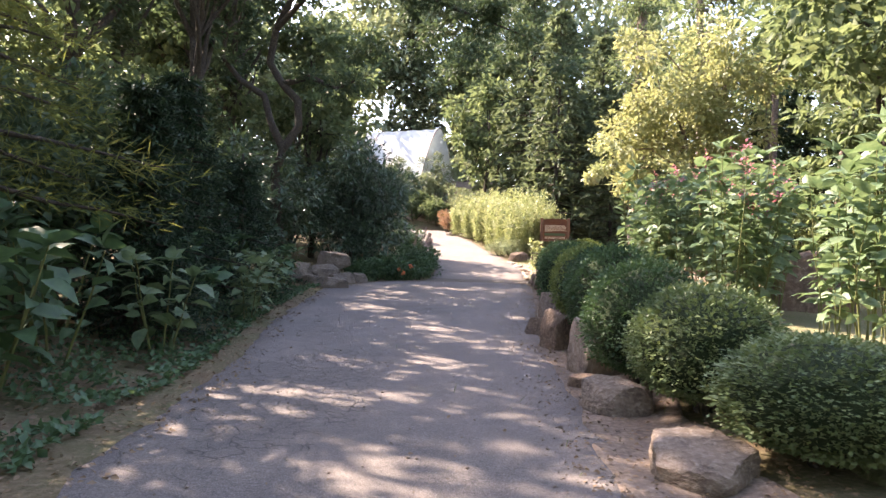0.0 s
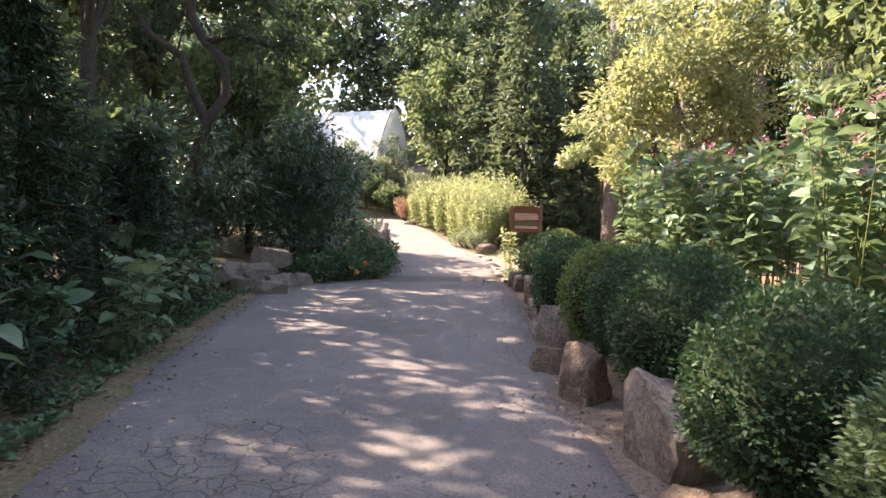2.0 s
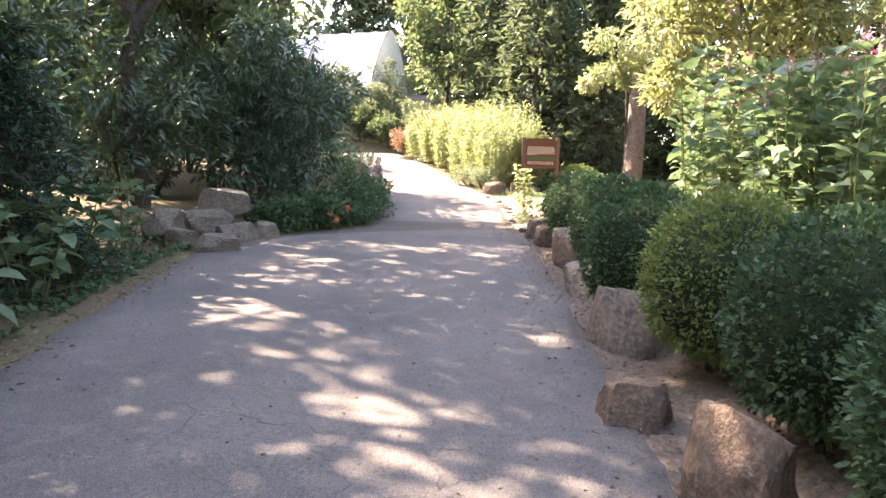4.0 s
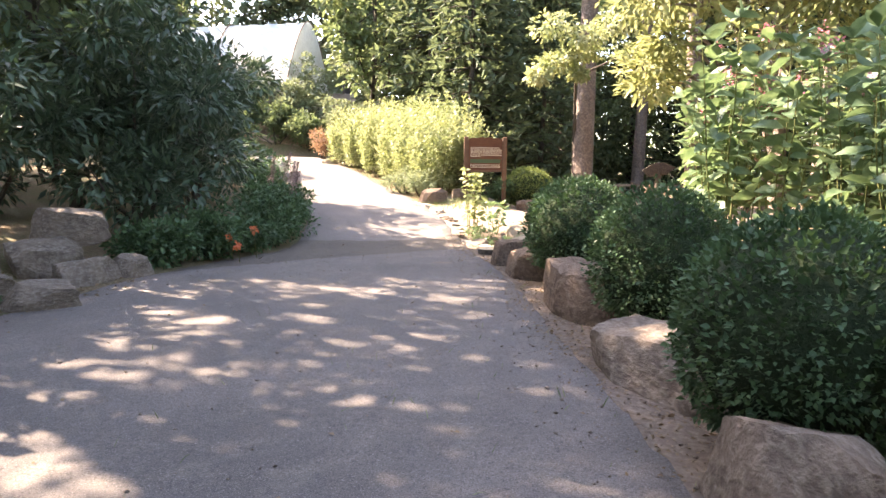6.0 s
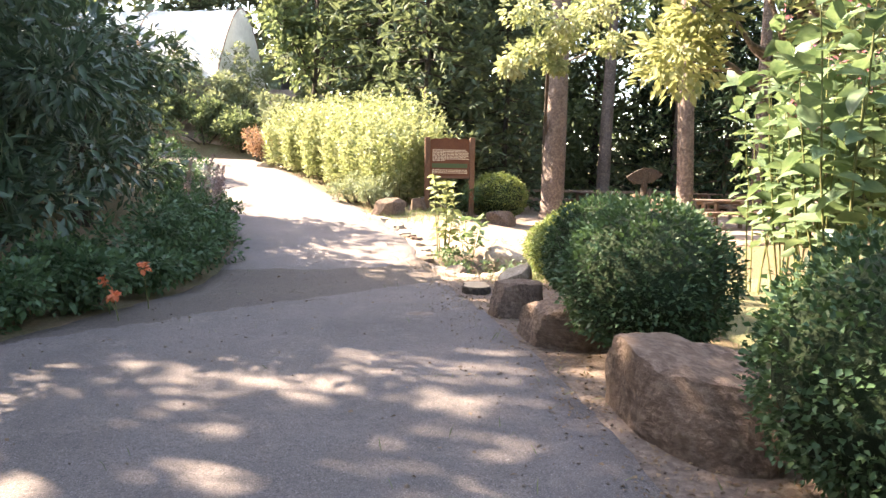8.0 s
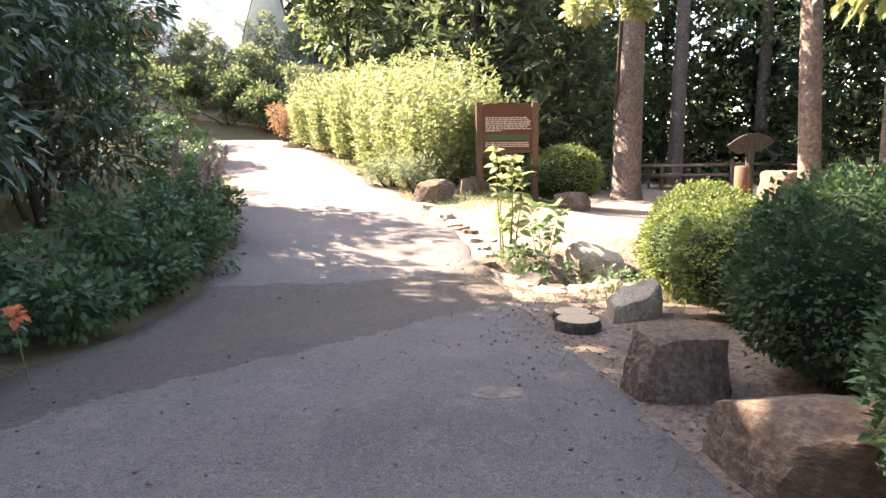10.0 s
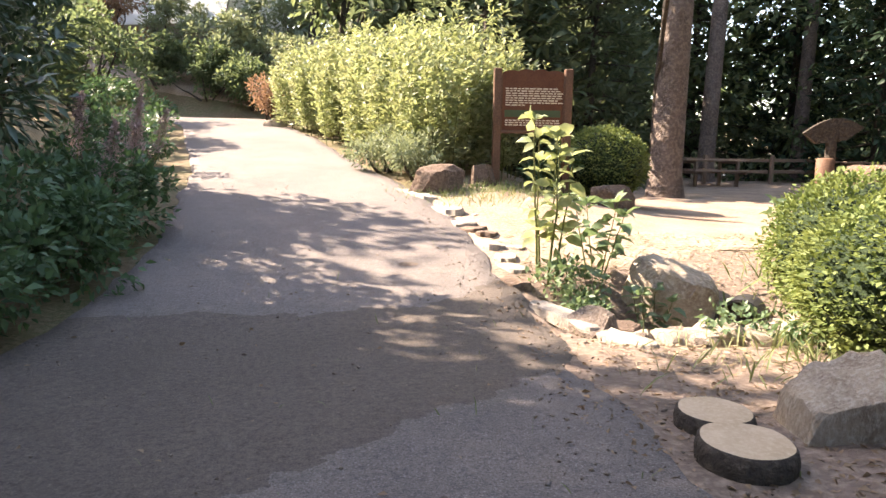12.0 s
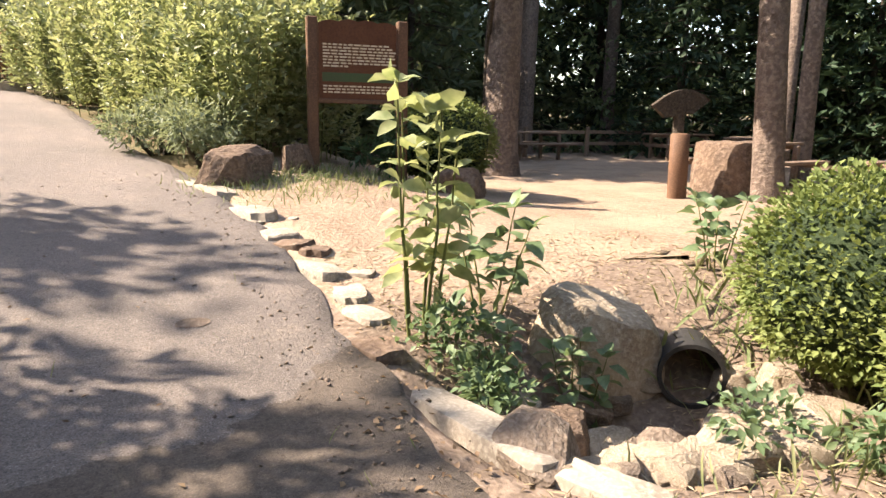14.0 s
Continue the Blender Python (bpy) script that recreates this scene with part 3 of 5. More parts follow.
for i, (x, y, z) in enumerate([(-0.95, 18.7, 0.59), (-1.11, 18.15, 0.42), (-1.25, 18.5, 0.5)]):
    flower(x, y, z, ORANGE, 0.065, "orange lily flower among low green plants", 60 + i)

# faded plumes by the path
for i, (x, y) in enumerate([(-0.75, 24.3), (-0.95, 24.9), (-1.1, 25.5), (-0.85, 25.9), (-0.7, 23.4), (-1.2, 24.4)]):
    rng = np.random.default_rng(70 + i)
    e = thing("plume_plant", pose(x, y, land(x, y)), "faded mauve feathery flower plume beside the path", "plant", "flower plumes")
    top = Vector((0.25 + 0.1 * math.sin(i), -0.1 * math.cos(i), 1.0 + 0.12 * (i % 3)))
    child("stem", tubes("stem", [bend(rng, (0, 0, 0), top, 0.008, 0.004, 5, 0.05)], STEM, 4), e)
    t = rng.random(420)
    at = np.outer(0.55 + 0.5 * t, np.array(top)) + rng.normal(0, 1, (420, 3)) * (0.06 * (1.1 - t))[:, None]
    tagged(child("plume", leaf_mesh("plume", rng, at, rng.normal(0, 1, (420, 3)) + np.array((0, 0, 0.6)), 0.05, 0.016, MAUVE), e), kind="stuff")


def big_leaf_plant(seed, height, mat, blade=(0.2, 0.11), tiers=9, flowers=0, spread=0.05, stalks=3, low=0.28):
    """An upright perennial with broad drooping leaves in pairs; meshes made about its foot."""
    rng = np.random.default_rng(seed)
    ats, outs, lines, fl, flo = [], [], [], [], []
    for s in range(stalks):
        a = s * 2.4 + rng.random()
        foot = np.array((0.08 * math.cos(a), 0.08 * math.sin(a), -0.03))
        top = np.array((math.cos(a) * spread * height * 2.2, math.sin(a) * spread * height * 2.2, height * rng.uniform(0.78, 1.05)))
        lines.append(bend(rng, foot, top, 0.011, 0.005, 6, 0.05))
        for k in range(tiers):
            t = low + (1 - low) * (k + 0.5 * rng.random()) / tiers
            c = foot + (top - foot) * t
            b = k * 1.57 + rng.random()
            for q in (0, math.pi):
                w = np.array((math.cos(b + q), math.sin(b + q), 0.3))
                ats.append(c + w * 0.03)
                outs.append(w * 1.6)
        for k in range(5):
            b = k * 1.26
            ats.append(top)
            outs.append(np.array((math.cos(b), math.sin(b), 0.9)) * 1.5)
        if flowers:
            p, o = shell(rng, flowers, top + np.array((0, 0, 0.1)), (0.07, 0.07, 0.14), 0.1)
            fl.append(p)
            flo.append(o)
    leaves = leaf_mesh("foliage", rng, ats, outs, blade[0], blade[1], mat, 0.7, True)
    stems = tubes("stem", lines, STEM, 5)
    blooms = leaf_mesh("bloom", rng, np.concatenate(fl), np.concatenate(flo), 0.05, 0.03, PINK) if flowers else None
    return leaves, stems, blooms


def put_plant(name, parts, x, y, rz, label, group="", scale=1.0, z=None):
    e = thing(name, pose(x, y, land(x, y) if z is None else z, 0, 0, rz), label, "plant", group)
    e.scale = (scale,) * 3
    for nm, me in zip(("foliage", "stem", "bloom"), parts):
        if me:
            tagged(child(nm, me, e), kind="" if nm == "stem" else "stuff")
    return e


# tall flowering plants behind the clipped shrubs
TALL = [big_leaf_plant(80 + i, 2.45, BROAD, (0.25, 0.14), 10, 24 if i % 2 else 0, 0.06, 4, 0.36) for i in range(4)]
rng = np.random.default_rng(5)
for i in range(66):
    y = 6.2 + 11.8 * (i / 65.0)
    x = 3.3 + 0.12 * (y - 7) + rng.uniform(0, 2.6) * (0.5 + 0.055 * (y - 6))
    k = i % 4
    if (8.2 < y < 10.8 and x > 4.0) or (y < 8 and i % 2):
        continue
    put_plant("tall_flower_plant", TALL[k], x, y + rng.uniform(-0.3, 0.3), rng.uniform(0, 360),
              "tall green plant with broad leaves and pink flower heads" if k % 2 else "tall green plant with broad drooping leaves", "tall plants behind the hedge", rng.uniform(0.75, 1.05) * (1 + 0.012 * (y - 7)))

# broad-leaved plants along the shady edge
# COVER darkens the shaded plants by colour; lighter BROAD stands for lit ones
HYD = [big_leaf_plant(90 + i, 0.85, BROAD if i == 1 else COVER, (0.21, 0.13), 6, 0, 0.16, 4) for i in range(3)]
for i, (x, y, s) in enumerate([(-3.3, 4.9, 1.3), (-3.0, 7.2, 1.15), (-3.6, 4.1, 1.4), (-3.5, 6.1, 1.3), (-2.93, 10.1, 1.0), (-3.4, 9.1, 1.0), (-4.0, 6.9, 1.5), (-3.2, 11.2, 1.0), (-4.0, 9.4, 1.5),
                               (-3.5, 13.4, 1.1), (-3.3, 12.3, 1.0), (-4.0, 12.7, 1.5), (-3.0, 3.4, 1.2), (-3.6, 15.0, 1.0), (-4.2, 5.5, 1.6)]):
    put_plant("shade_plant", HYD[i % 3], x, y, i * 77, "leafy green plant with broad toothed leaves in shade", "broad-leaved plants in the shade", s)

# the seedling in the drain and its smaller neighbours
put_plant("roadside_plant", big_leaf_plant(99, 1.3, SUNNY, (0.16, 0.1), 9, 0, 0.06, 5), 3.05, 22.5, 20, "tall light-green plant growing beside the drain", z=0.12)
for i, (x, y, s) in enumerate([(3.55, 22.6, 0.75), (3.78, 22.0, 0.55), (3.4, 22.2, 0.4), (5.5, 22.6, 0.6)]):
    put_plant("small_roadside_plant", HYD[1], x, y, 40 * i, "small green plant among the drain stones", "small plants by the drain", s)
for i, (x, y, n) in enumerate([(3.2, 22.0, 420), (3.05, 22.3, 320), (4.0, 20.5, 420), (3.75, 20.9, 200)]):
    shrub("weeds", x, y, (0.25, 0.25, 0.14), n, (0.06, 0.035), BROAD, "small green weeds among the stones", 110 + i, 7, 0.14, base=0.03, stems=0, category="weed")


def tuft(x, y, r, n, mat, label, seed, length=0.22, name="grass_tuft"):
    rng = np.random.default_rng(seed)
    p = rng.normal(0, 1, (n, 2)) * np.array(r) * 0.5
    at = np.array([(a, b, land(x + a, y + b) - land(x, y)) for a, b in p])
    out = np.concatenate([rng.normal(0, 0.5, (n, 2)), np.full((n, 1), 1.3)], 1)
    me = leaf_mesh("blades", rng, at, out, length, length * 0.07, mat, 0.2, True)
    o = new(name, me)
    o.matrix_world = pose(x, y, land(x, y))
    return tagged(o, label, "grass", "", "stuff")


tuft(3.25, 26.2, (0.9, 0.9), 900, GRASS, "short sunlit grass round the sign", 120, 0.13)
tuft(4.2, 26.6, (0.8, 0.6), 500, GRASS, "short sunlit grass round the sign", 121, 0.14)
tuft(4.3, 20.2, (1.2, 0.9), 700, GRASS, "dry grass and weeds beside the drain", 122, 0.16)
tuft(5.1, 21.6, (0.6, 0.9), 500, GRASS, "long grass leaning over the drain", 123, 0.3)
rng = np.random.default_rng(124)
gy = rng.uniform(0.5, 16, 11000)
gx = np.array([left_edge(b) - 0.28 - 1.9 * a ** 1.3 for a, b in zip(rng.random(11000), gy)])
keep = np.array([noise.noise((a * 1.6, b * 1.6, 0)) > -0.18 for a, b in zip(gx, gy)])
gx, gy = gx[keep], gy[keep]
at = np.array([(a, b, land(a, b) + 0.02 + 0.1 * abs(noise.noise((a * 3, b * 3, 4)))) for a, b in zip(gx, gy)])
tagged(new("ground_cover", leaf_mesh("ground_cover", rng, at, np.concatenate([rng.normal(0, 1, (len(at), 2)), np.full((len(at), 1), 0.5)], 1), 0.075, 0.05, COVER, 0.2)),
       "low leafy ground cover along the path edge", "ground cover", kind="stuff")
tuft(6.0, 13.0, (5, 9), 4000, GRASS, "thin lawn grass behind the hedge", 126, 0.08, "lawn_grass")


def scatter_leaves(name, n, left, right, y0, y1, seed, lift, label, size=0.045, mat=None, width=0.6):
    """Fallen leaves lying on the ground between two edges."""
    rng = np.random.default_rng(seed)
    y = rng.uniform(y0, y1, n)
    u = rng.random(n)
    x = np.array([left(b) + (right(b) - left(b)) * a for a, b in zip(u, y)])
    at = np.array([(a, b, lift(a, b) + 0.012) for a, b in zip(x, y)])
    out = np.concatenate([rng.normal(0, 1, (n, 2)) * 3, np.full((n, 1), 0.15)], 1)
    tagged(new(name, leaf_mesh(name, rng, at, out, size, size * width, mat or DRYLEAF, 0.1)), label, "leaves", "", "stuff")


scatter_leaves("fallen_leaves", 4200, lambda y: left_edge(y) - 1.6, lambda y: left_edge(y) + 0.25, 1, 17, 130, land, "dry fallen leaves along the path edge")
scatter_leaves("fallen_leaves", 4200, lambda y: right_edge(y) - 0.25, lambda y: right_edge(y) + 1.1, 2, 23, 131, lambda x, y: (land(x, y) if y > 19 else max(land(x, y), level(y))) - 0.004, "dry fallen leaves along the path edge", 0.035)
scatter_leaves("wood_chips", 3600, lambda y: right_edge(y) - 0.12, lambda y: right_edge(y) + 0.85, 8, 20, 135, lambda x, y: max(land(x, y), level(y)) - 0.006, "brown wood chips and bark bits on the verge", 0.032, DRYLEAF, 0.4)
scatter_leaves("dry_litter", 4200, lambda y: right_edge(y) + 0.2, lambda y: right_edge(y) + 3.2, 20.2, 24.0, 134, land, "dry straw and leaf litter round the drain", 0.065, STRAW, 0.14)
scatter_leaves("fallen_leaves", 260, left_edge, right_edge, 2, 24, 132, lambda x, y: road_top(x, y) - 0.006, "a few dry leaves on the asphalt", 0.035)

rng = np.random.default_rng(133)
gn = 3600
gy = rng.uniform(1.5, 27, gn)
gu = np.where(rng.random(gn) < 0.55, 0.86 + 0.2 * rng.random(gn), rng.random(gn))
gx = np.array([left_edge(b) + (right_edge(b) - left_edge(b)) * a for a, b in zip(gu, gy)])
octa = np.array([(1, 0, 0), (0, 1, 0), (-1, 0, 0), (0, -1, 0), (0, 0, 0.7), (0, 0, -0.7)], float)
of = np.array([(0, 1, 4), (1, 2, 4), (2, 3, 4), (3, 0, 4), (1, 0, 5), (2, 1, 5), (3, 2, 5), (0, 3, 5)])
at = np.array([(a, b, max(road_top(a, b), land(a, b)) + 0.004) for a, b in zip(gx, gy)])
vv = at[:, None, :] + (octa[None] + rng.normal(0, 0.25, (gn, 6, 3))) * (0.004 + 0.011 * rng.random(gn) ** 3)[:, None, None]
tagged(new("gravel", mesh_np("gravel", vv.reshape(-1, 3), (np.arange(gn)[:, None, None] * 6 + of[None]).reshape(-1, 3), ROCK)), "loose grit and small stones on the asphalt", "gravel", kind="stuff")

# sunny shrubs that run up the way behind the sign
SB = "dense yellow-green sunlit shrub beside the path"
HEDGE = [(3.2, 28.0, 1.95), (4.2, 28.2, 2.25), (2.85, 29.2, 2.1), (3.8, 29.6, 2.35), (2.45, 30.6, 2.15), (3.5, 31.0, 2.4), (2.0, 32.1, 2.1), (3.1, 32.5, 2.35), (1.5, 33.7, 1.95), (2.6, 34.2, 2.2), (1.0, 35.1, 1.8), (2.1, 35.8, 2.0)]


def hedge_bush(x, y, h, seed):
    """Many upright shoots from one foot, leafy all the way and nodding at the tips."""
    rng = np.random.default_rng(seed)
    e = thing("sunlit_shrub", pose(x, y, land(x, y)), SB, "shrub", "sunlit shrubs up the path")
    ats, outs, lines = [], [], []
    for k in range(80):
        a, d = rng.uniform(0, 6.283), math.sqrt(rng.random())
        top = np.array((math.cos(a) * d * 0.85, math.sin(a) * d * 0.85, h * (1.02 - 0.42 * d * d) * rng.uniform(0.8, 1.12)))
        foot = np.array((top[0] * 0.7, top[1] * 0.7, 0.02))
        t = rng.uniform(0.06, 1.0, 70) ** 0.85
        p = foot + np.outer(t, top - foot) + rng.normal(0, 0.045, (70, 3))
        b = rng.uniform(0, 6.283, 70)
        ats.append(p)
        outs.append(np.stack([np.cos(b), np.sin(b), 0.55 + 0.3 * t], 1) * 1.4)
        if k % 8 == 0:
            lines.append(bend(rng, foot - np.array((0, 0, 0.1)), top, 0.01, 0.004, 4, 0.04))
    child("foliage", leaf_mesh("foliage", rng, np.concatenate(ats), np.concatenate(outs), 0.125, 0.048, SUNNY, 0.55), e)
    child("stem", tubes("stem", lines, STEM, 4), e)


for i, (x, y, h) in enumerate(HEDGE):
    hedge_bush(x, y, h * 1.13, 140 + i)
for i, (x, y) in enumerate([(2.75, 27.3), (2.35, 28.3)]):
    shrub("grey_shrub", x, y, (0.55, 0.5, 0.35), 1800, (0.09, 0.03), GREY_HAZE_LEAF, "low grey-green shrub at the path edge", 150 + i, 10, 0.28, 0.3, base=0.05)
shrub("red_flower_shrub", 0.1, 36.9, (0.6, 0.6, 0.7), 2200, (0.1, 0.04), RUST, "shrub with orange-red young leaves", 155, 10, 0.35)
shrub("fern", 4.9, 27.0, (0.45, 0.4, 0.3), 900, (0.12, 0.03), COVER, "green fern at the foot of the clipped shrub", 156, 7, 0.22, base=0.05, stems=0, category="plant")
# upper shrubs take the paler grey leaf, hazy sunlight put into their colour
for i, (x, y, r, m) in enumerate([(-3.5, 33.0, (1.2, 1.5, 1.3), WOODLAND), (-4.6, 36.5, (1.4, 1.4, 1.3), WOODLAND), (-2.0, 40.2, (1.3, 0.6, 0.7), WOODLAND), (-0.5, 39.3, (1.0, 0.6, 0.7), WOODLAND), (-3.6, 41.0, (1.2, 0.6, 0.75), WOODLAND),
                                  (-1.2, 41.2, (1.5, 0.8, 1.3), GREY_HAZE_LEAF), (-3.3, 42.4, (1.5, 0.8, 1.4), GREY_HAZE_LEAF), (1.2, 39.2, (1.4, 1.0, 1.0), GREY_HAZE_LEAF), (-0.2, 42.8, (1.6, 0.9, 1.6), GREY_HAZE_LEAF), (-5.4, 42.9, (1.3, 0.8, 1.5), RUST),
                                  (-7.4, 43.4, (1.6, 1.0, 1.3), WOODLAND), (2.6, 41.6, (1.6, 1.2, 1.7), GREY_HAZE_LEAF), (-5.8, 31.0, (1.6, 1.8, 1.8), WOODLAND), (-6.0, 25.5, (1.8, 2.0, 2.0), WOODDARK)]):
    shrub("background_shrub", x, y, r, 3200, (0.15, 0.08), m, "leafy rust-tinted shrub at the top of the path" if m == RUST else "leafy shrub at the top of the path", 160 + i, 22, 0.42, group="shrubs at the top of the path")


# ---- trees ----
def tree_parts(seed, height, trunk, crown_at, crown, count, size, n, leaf, mat, bark, lean=(0, 0), droop=0.3, forks=6, first=0.45):
    rng = np.random.default_rng(seed)
    top = Vector((lean[0], lean[1], height * 0.8))
    stem = bend(rng, (0, 0, -0.3), top, trunk, trunk * 0.3, 9, 0.05)
    stem[0] = (stem[0][0], trunk * 1.35)
    lines = [stem]
    ats, outs = [], []
    for i, (p, s) in enumerate(lobes(rng, count, crown, size)):
        c = p + np.asarray(crown_at)
        a, o = shell(rng, n // count, c, (s, s, s * 0.6), 0.3)
        ats.append(a)
        outs.append(o)
        if i < forks * 3:
            j = int(rng.integers(int(9 * first), 9))
            lines.append(bend(rng, stem[j][0], c, stem[j][1] * 0.55, 0.015, 6, 0.16))
    return tubes("trunk", lines, bark, 6), leaf_mesh("crown", rng, np.concatenate(ats), np.concatenate(outs), leaf[0], leaf[1], mat, droop)


def put_tree(name, parts, x, y, rz, label, scale=1.0, group="", z=None):
    e = thing(name, pose(x, y, land(x, y) if z is None else z, 0, 0, rz), label, "tree", group)
    e.scale = (scale,) * 3
    child("trunk", parts[0], e)
    child("crown", parts[1], e)
    return e


def pine_parts(seed, height, trunk, mat, reach, start=0.2, n=9000, needle=(0.16, 0.02), bark=BARK, rate=2.0):
    """A conifer: whorls of drooping boughs set with needles."""
    rng = np.random.default_rng(seed)
    stem = bend(rng, (0, 0, -0.3), (0, 0, height), trunk, 0.02, 9, 0.02)
    lines, ats, outs = [stem], [], []
    whorls = int(height * rate)
    per = n // (whorls * 5)
    for w in range(whorls):
        z = height * (start + (1 - start) * w / whorls)
        r = reach * (1 - 0.85 * (w / whorls)) * rng.uniform(0.75, 1.1)
        for k in range(5):
            a = k * 1.257 + w * 0.7 + rng.normal(0, 0.15)
            tip = np.array((math.cos(a) * r, math.sin(a) * r, z - 0.18 * r))
            lines.append(bend(rng, (0, 0, z), tip, 0.02 + 0.008 * r, 0.006, 4, 0.06))
            t = rng.random(per) ** 0.6
            at = np.outer(t, tip - np.array((0, 0, z))) + np.array((0, 0, z)) + rng.normal(0, 0.11 * r / reach + 0.05, (per, 3)) * np.array((1, 1, 0.45))
            ats.append(at)
            outs.append(np.tile(np.array((math.cos(a), math.sin(a), 0.15)), (per, 1)) + rng.normal(0, 0.6, (per, 3)))
    return tubes("trunk", lines, bark, 4), leaf_mesh("crown", rng, np.concatenate(ats), np.concatenate(outs), needle[0], needle[1], mat, 0.2)


# trees on the shady side
def twisted_tree():
    """A dark tree with a pair of snaking stems and boughs that reach over the way."""
    rng = np.random.default_rng(200)
    e = thing("twisted_tree", pose(-4.5, 17.9, land(-4.5, 17.9)), "dark tree with twisted snaking limbs and leafy boughs over the path", "tree")
    base = [((0.1, 0, -0.2), 0.17), ((0.0, 0, 1.2), 0.15), ((-0.1, 0, 2.4), 0.13), ((0.1, 0, 3.0), 0.12)]
    a = [((0.1, 0, 3.0), 0.12), ((0.5, 0, 3.6), 0.11), ((0.45, 0, 4.3), 0.11), ((0.0, 0.1, 4.75), 0.1), ((-0.35, 0.1, 5.3), 0.1), ((-0.2, 0.1, 6.2), 0.09), ((0.3, 0, 7.2), 0.07), ((0.5, 0, 8.4), 0.04)]
    b = [((0.1, 0, 3.0), 0.11), ((-0.25, 0, 3.7), 0.1), ((-0.45, 0, 4.4), 0.09), ((-1.1, 0, 4.8), 0.08), ((-1.6, 0, 5.4), 0.07), ((-1.5, 0.1, 6.3), 0.06), ((-1.9, 0.2, 7.4), 0.04)]
    c = [((0.0, 0.1, 4.75), 0.09), ((0.8, -0.1, 4.9), 0.07), ((1.5, -0.2, 4.6), 0.05), ((2.0, -0.3, 4.8), 0.03)]
    d = [((0.3, 0, 7.2), 0.09), ((1.6, -0.2, 7.5), 0.075), ((3.2, -0.4, 7.2), 0.06), ((4.8, -0.5, 6.6), 0.045), ((6.4, -0.6, 6.0), 0.02)]
    f = [((-0.2, 0.1, 6.2), 0.08), ((0.9, -0.8, 6.9), 0.06), ((2.4, -1.8, 7.0), 0.04), ((4.0, -2.4, 6.6), 0.02)]
    child("trunk", tubes("trunk", [base, a, b, c, d, f], BARK, 9), e)
    ats, outs = [], []
    spots = [(np.array(p), 0.55) for line in (c, d, f, b[3:], a[5:]) for p, _ in line[1:]]
    for _ in range(34):
        spots.append((np.array((rng.uniform(-2.6, 7.2), rng.uniform(-1.6, 1.2), rng.uniform(5.7, 9.2))), rng.uniform(0.4, 0.75)))
    for _ in range(10):
        spots.append((np.array((rng.uniform(3.8, 7.4), rng.uniform(-1.4, 0.6), rng.uniform(4.9, 6.8))), rng.uniform(0.35, 0.6)))
    for p, s in spots:
        q, o = shell(rng, 260, p, (s, s, s * 0.55), 0.2)
        ats.append(q)
        outs.append(o)
    child("crown", leaf_mesh("crown", rng, np.concatenate(ats), np.concatenate(outs), 0.13, 0.075, WOODDARK, 0.5), e)


twisted_tree()
OAK = tree_parts(210, 12, 0.24, (0, 0, 8.2), (3.4, 3.4, 2.9), 38, 1.05, 3700, (0.38, 0.24), WOODLAND, BARK)
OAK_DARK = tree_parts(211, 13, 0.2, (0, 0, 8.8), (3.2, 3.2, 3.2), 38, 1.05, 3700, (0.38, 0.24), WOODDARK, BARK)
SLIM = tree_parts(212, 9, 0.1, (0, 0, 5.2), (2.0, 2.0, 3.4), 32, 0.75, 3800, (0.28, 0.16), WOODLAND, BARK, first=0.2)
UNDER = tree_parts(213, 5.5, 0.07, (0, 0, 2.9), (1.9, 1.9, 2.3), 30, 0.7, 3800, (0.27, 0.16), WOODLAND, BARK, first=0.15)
# forest conifer in the dark needle, its colour standing in for deep shade
SHADED_PINE = pine_parts(223, 12, 0.17, CONIFER, 2.8, 0.05, 4200, (0.44, 0.16))
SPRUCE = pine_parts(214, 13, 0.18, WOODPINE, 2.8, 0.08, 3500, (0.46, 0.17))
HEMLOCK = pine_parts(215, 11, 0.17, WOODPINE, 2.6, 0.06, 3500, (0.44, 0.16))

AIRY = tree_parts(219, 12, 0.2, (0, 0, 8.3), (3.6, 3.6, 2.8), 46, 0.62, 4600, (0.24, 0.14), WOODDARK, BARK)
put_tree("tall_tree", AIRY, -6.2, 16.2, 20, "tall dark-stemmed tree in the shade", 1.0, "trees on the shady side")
put_tree("yew", pine_parts(216, 3.6, 0.09, CONIFER, 1.25, 0.03, 11000, (0.13, 0.03), rate=5.0), -4.0, 10.0, 0, "dense dark blue-green conifer beside the path")
put_tree("yew", pine_parts(217, 2.7, 0.08, CONIFER, 1.2, 0.03, 7000, (0.12, 0.028), rate=5.0), -3.9, 12.9, 50, "dense dark green conifer beside the path")
put_tree("yew", pine_parts(222, 3.1, 0.08, CONIFER, 1.0, 0.03, 14000, (0.11, 0.03), rate=5.0), -3.65, 8.1, 10, "dense dark blue-green conifer beside the path")
put_tree("pine", pine_parts(218, 6.0, 0.1, PINE, 2.1, 0.24, 17000, (0.16, 0.011)), -4.3, 5.3, 30, "pine with yellowish sunlit needle tufts")
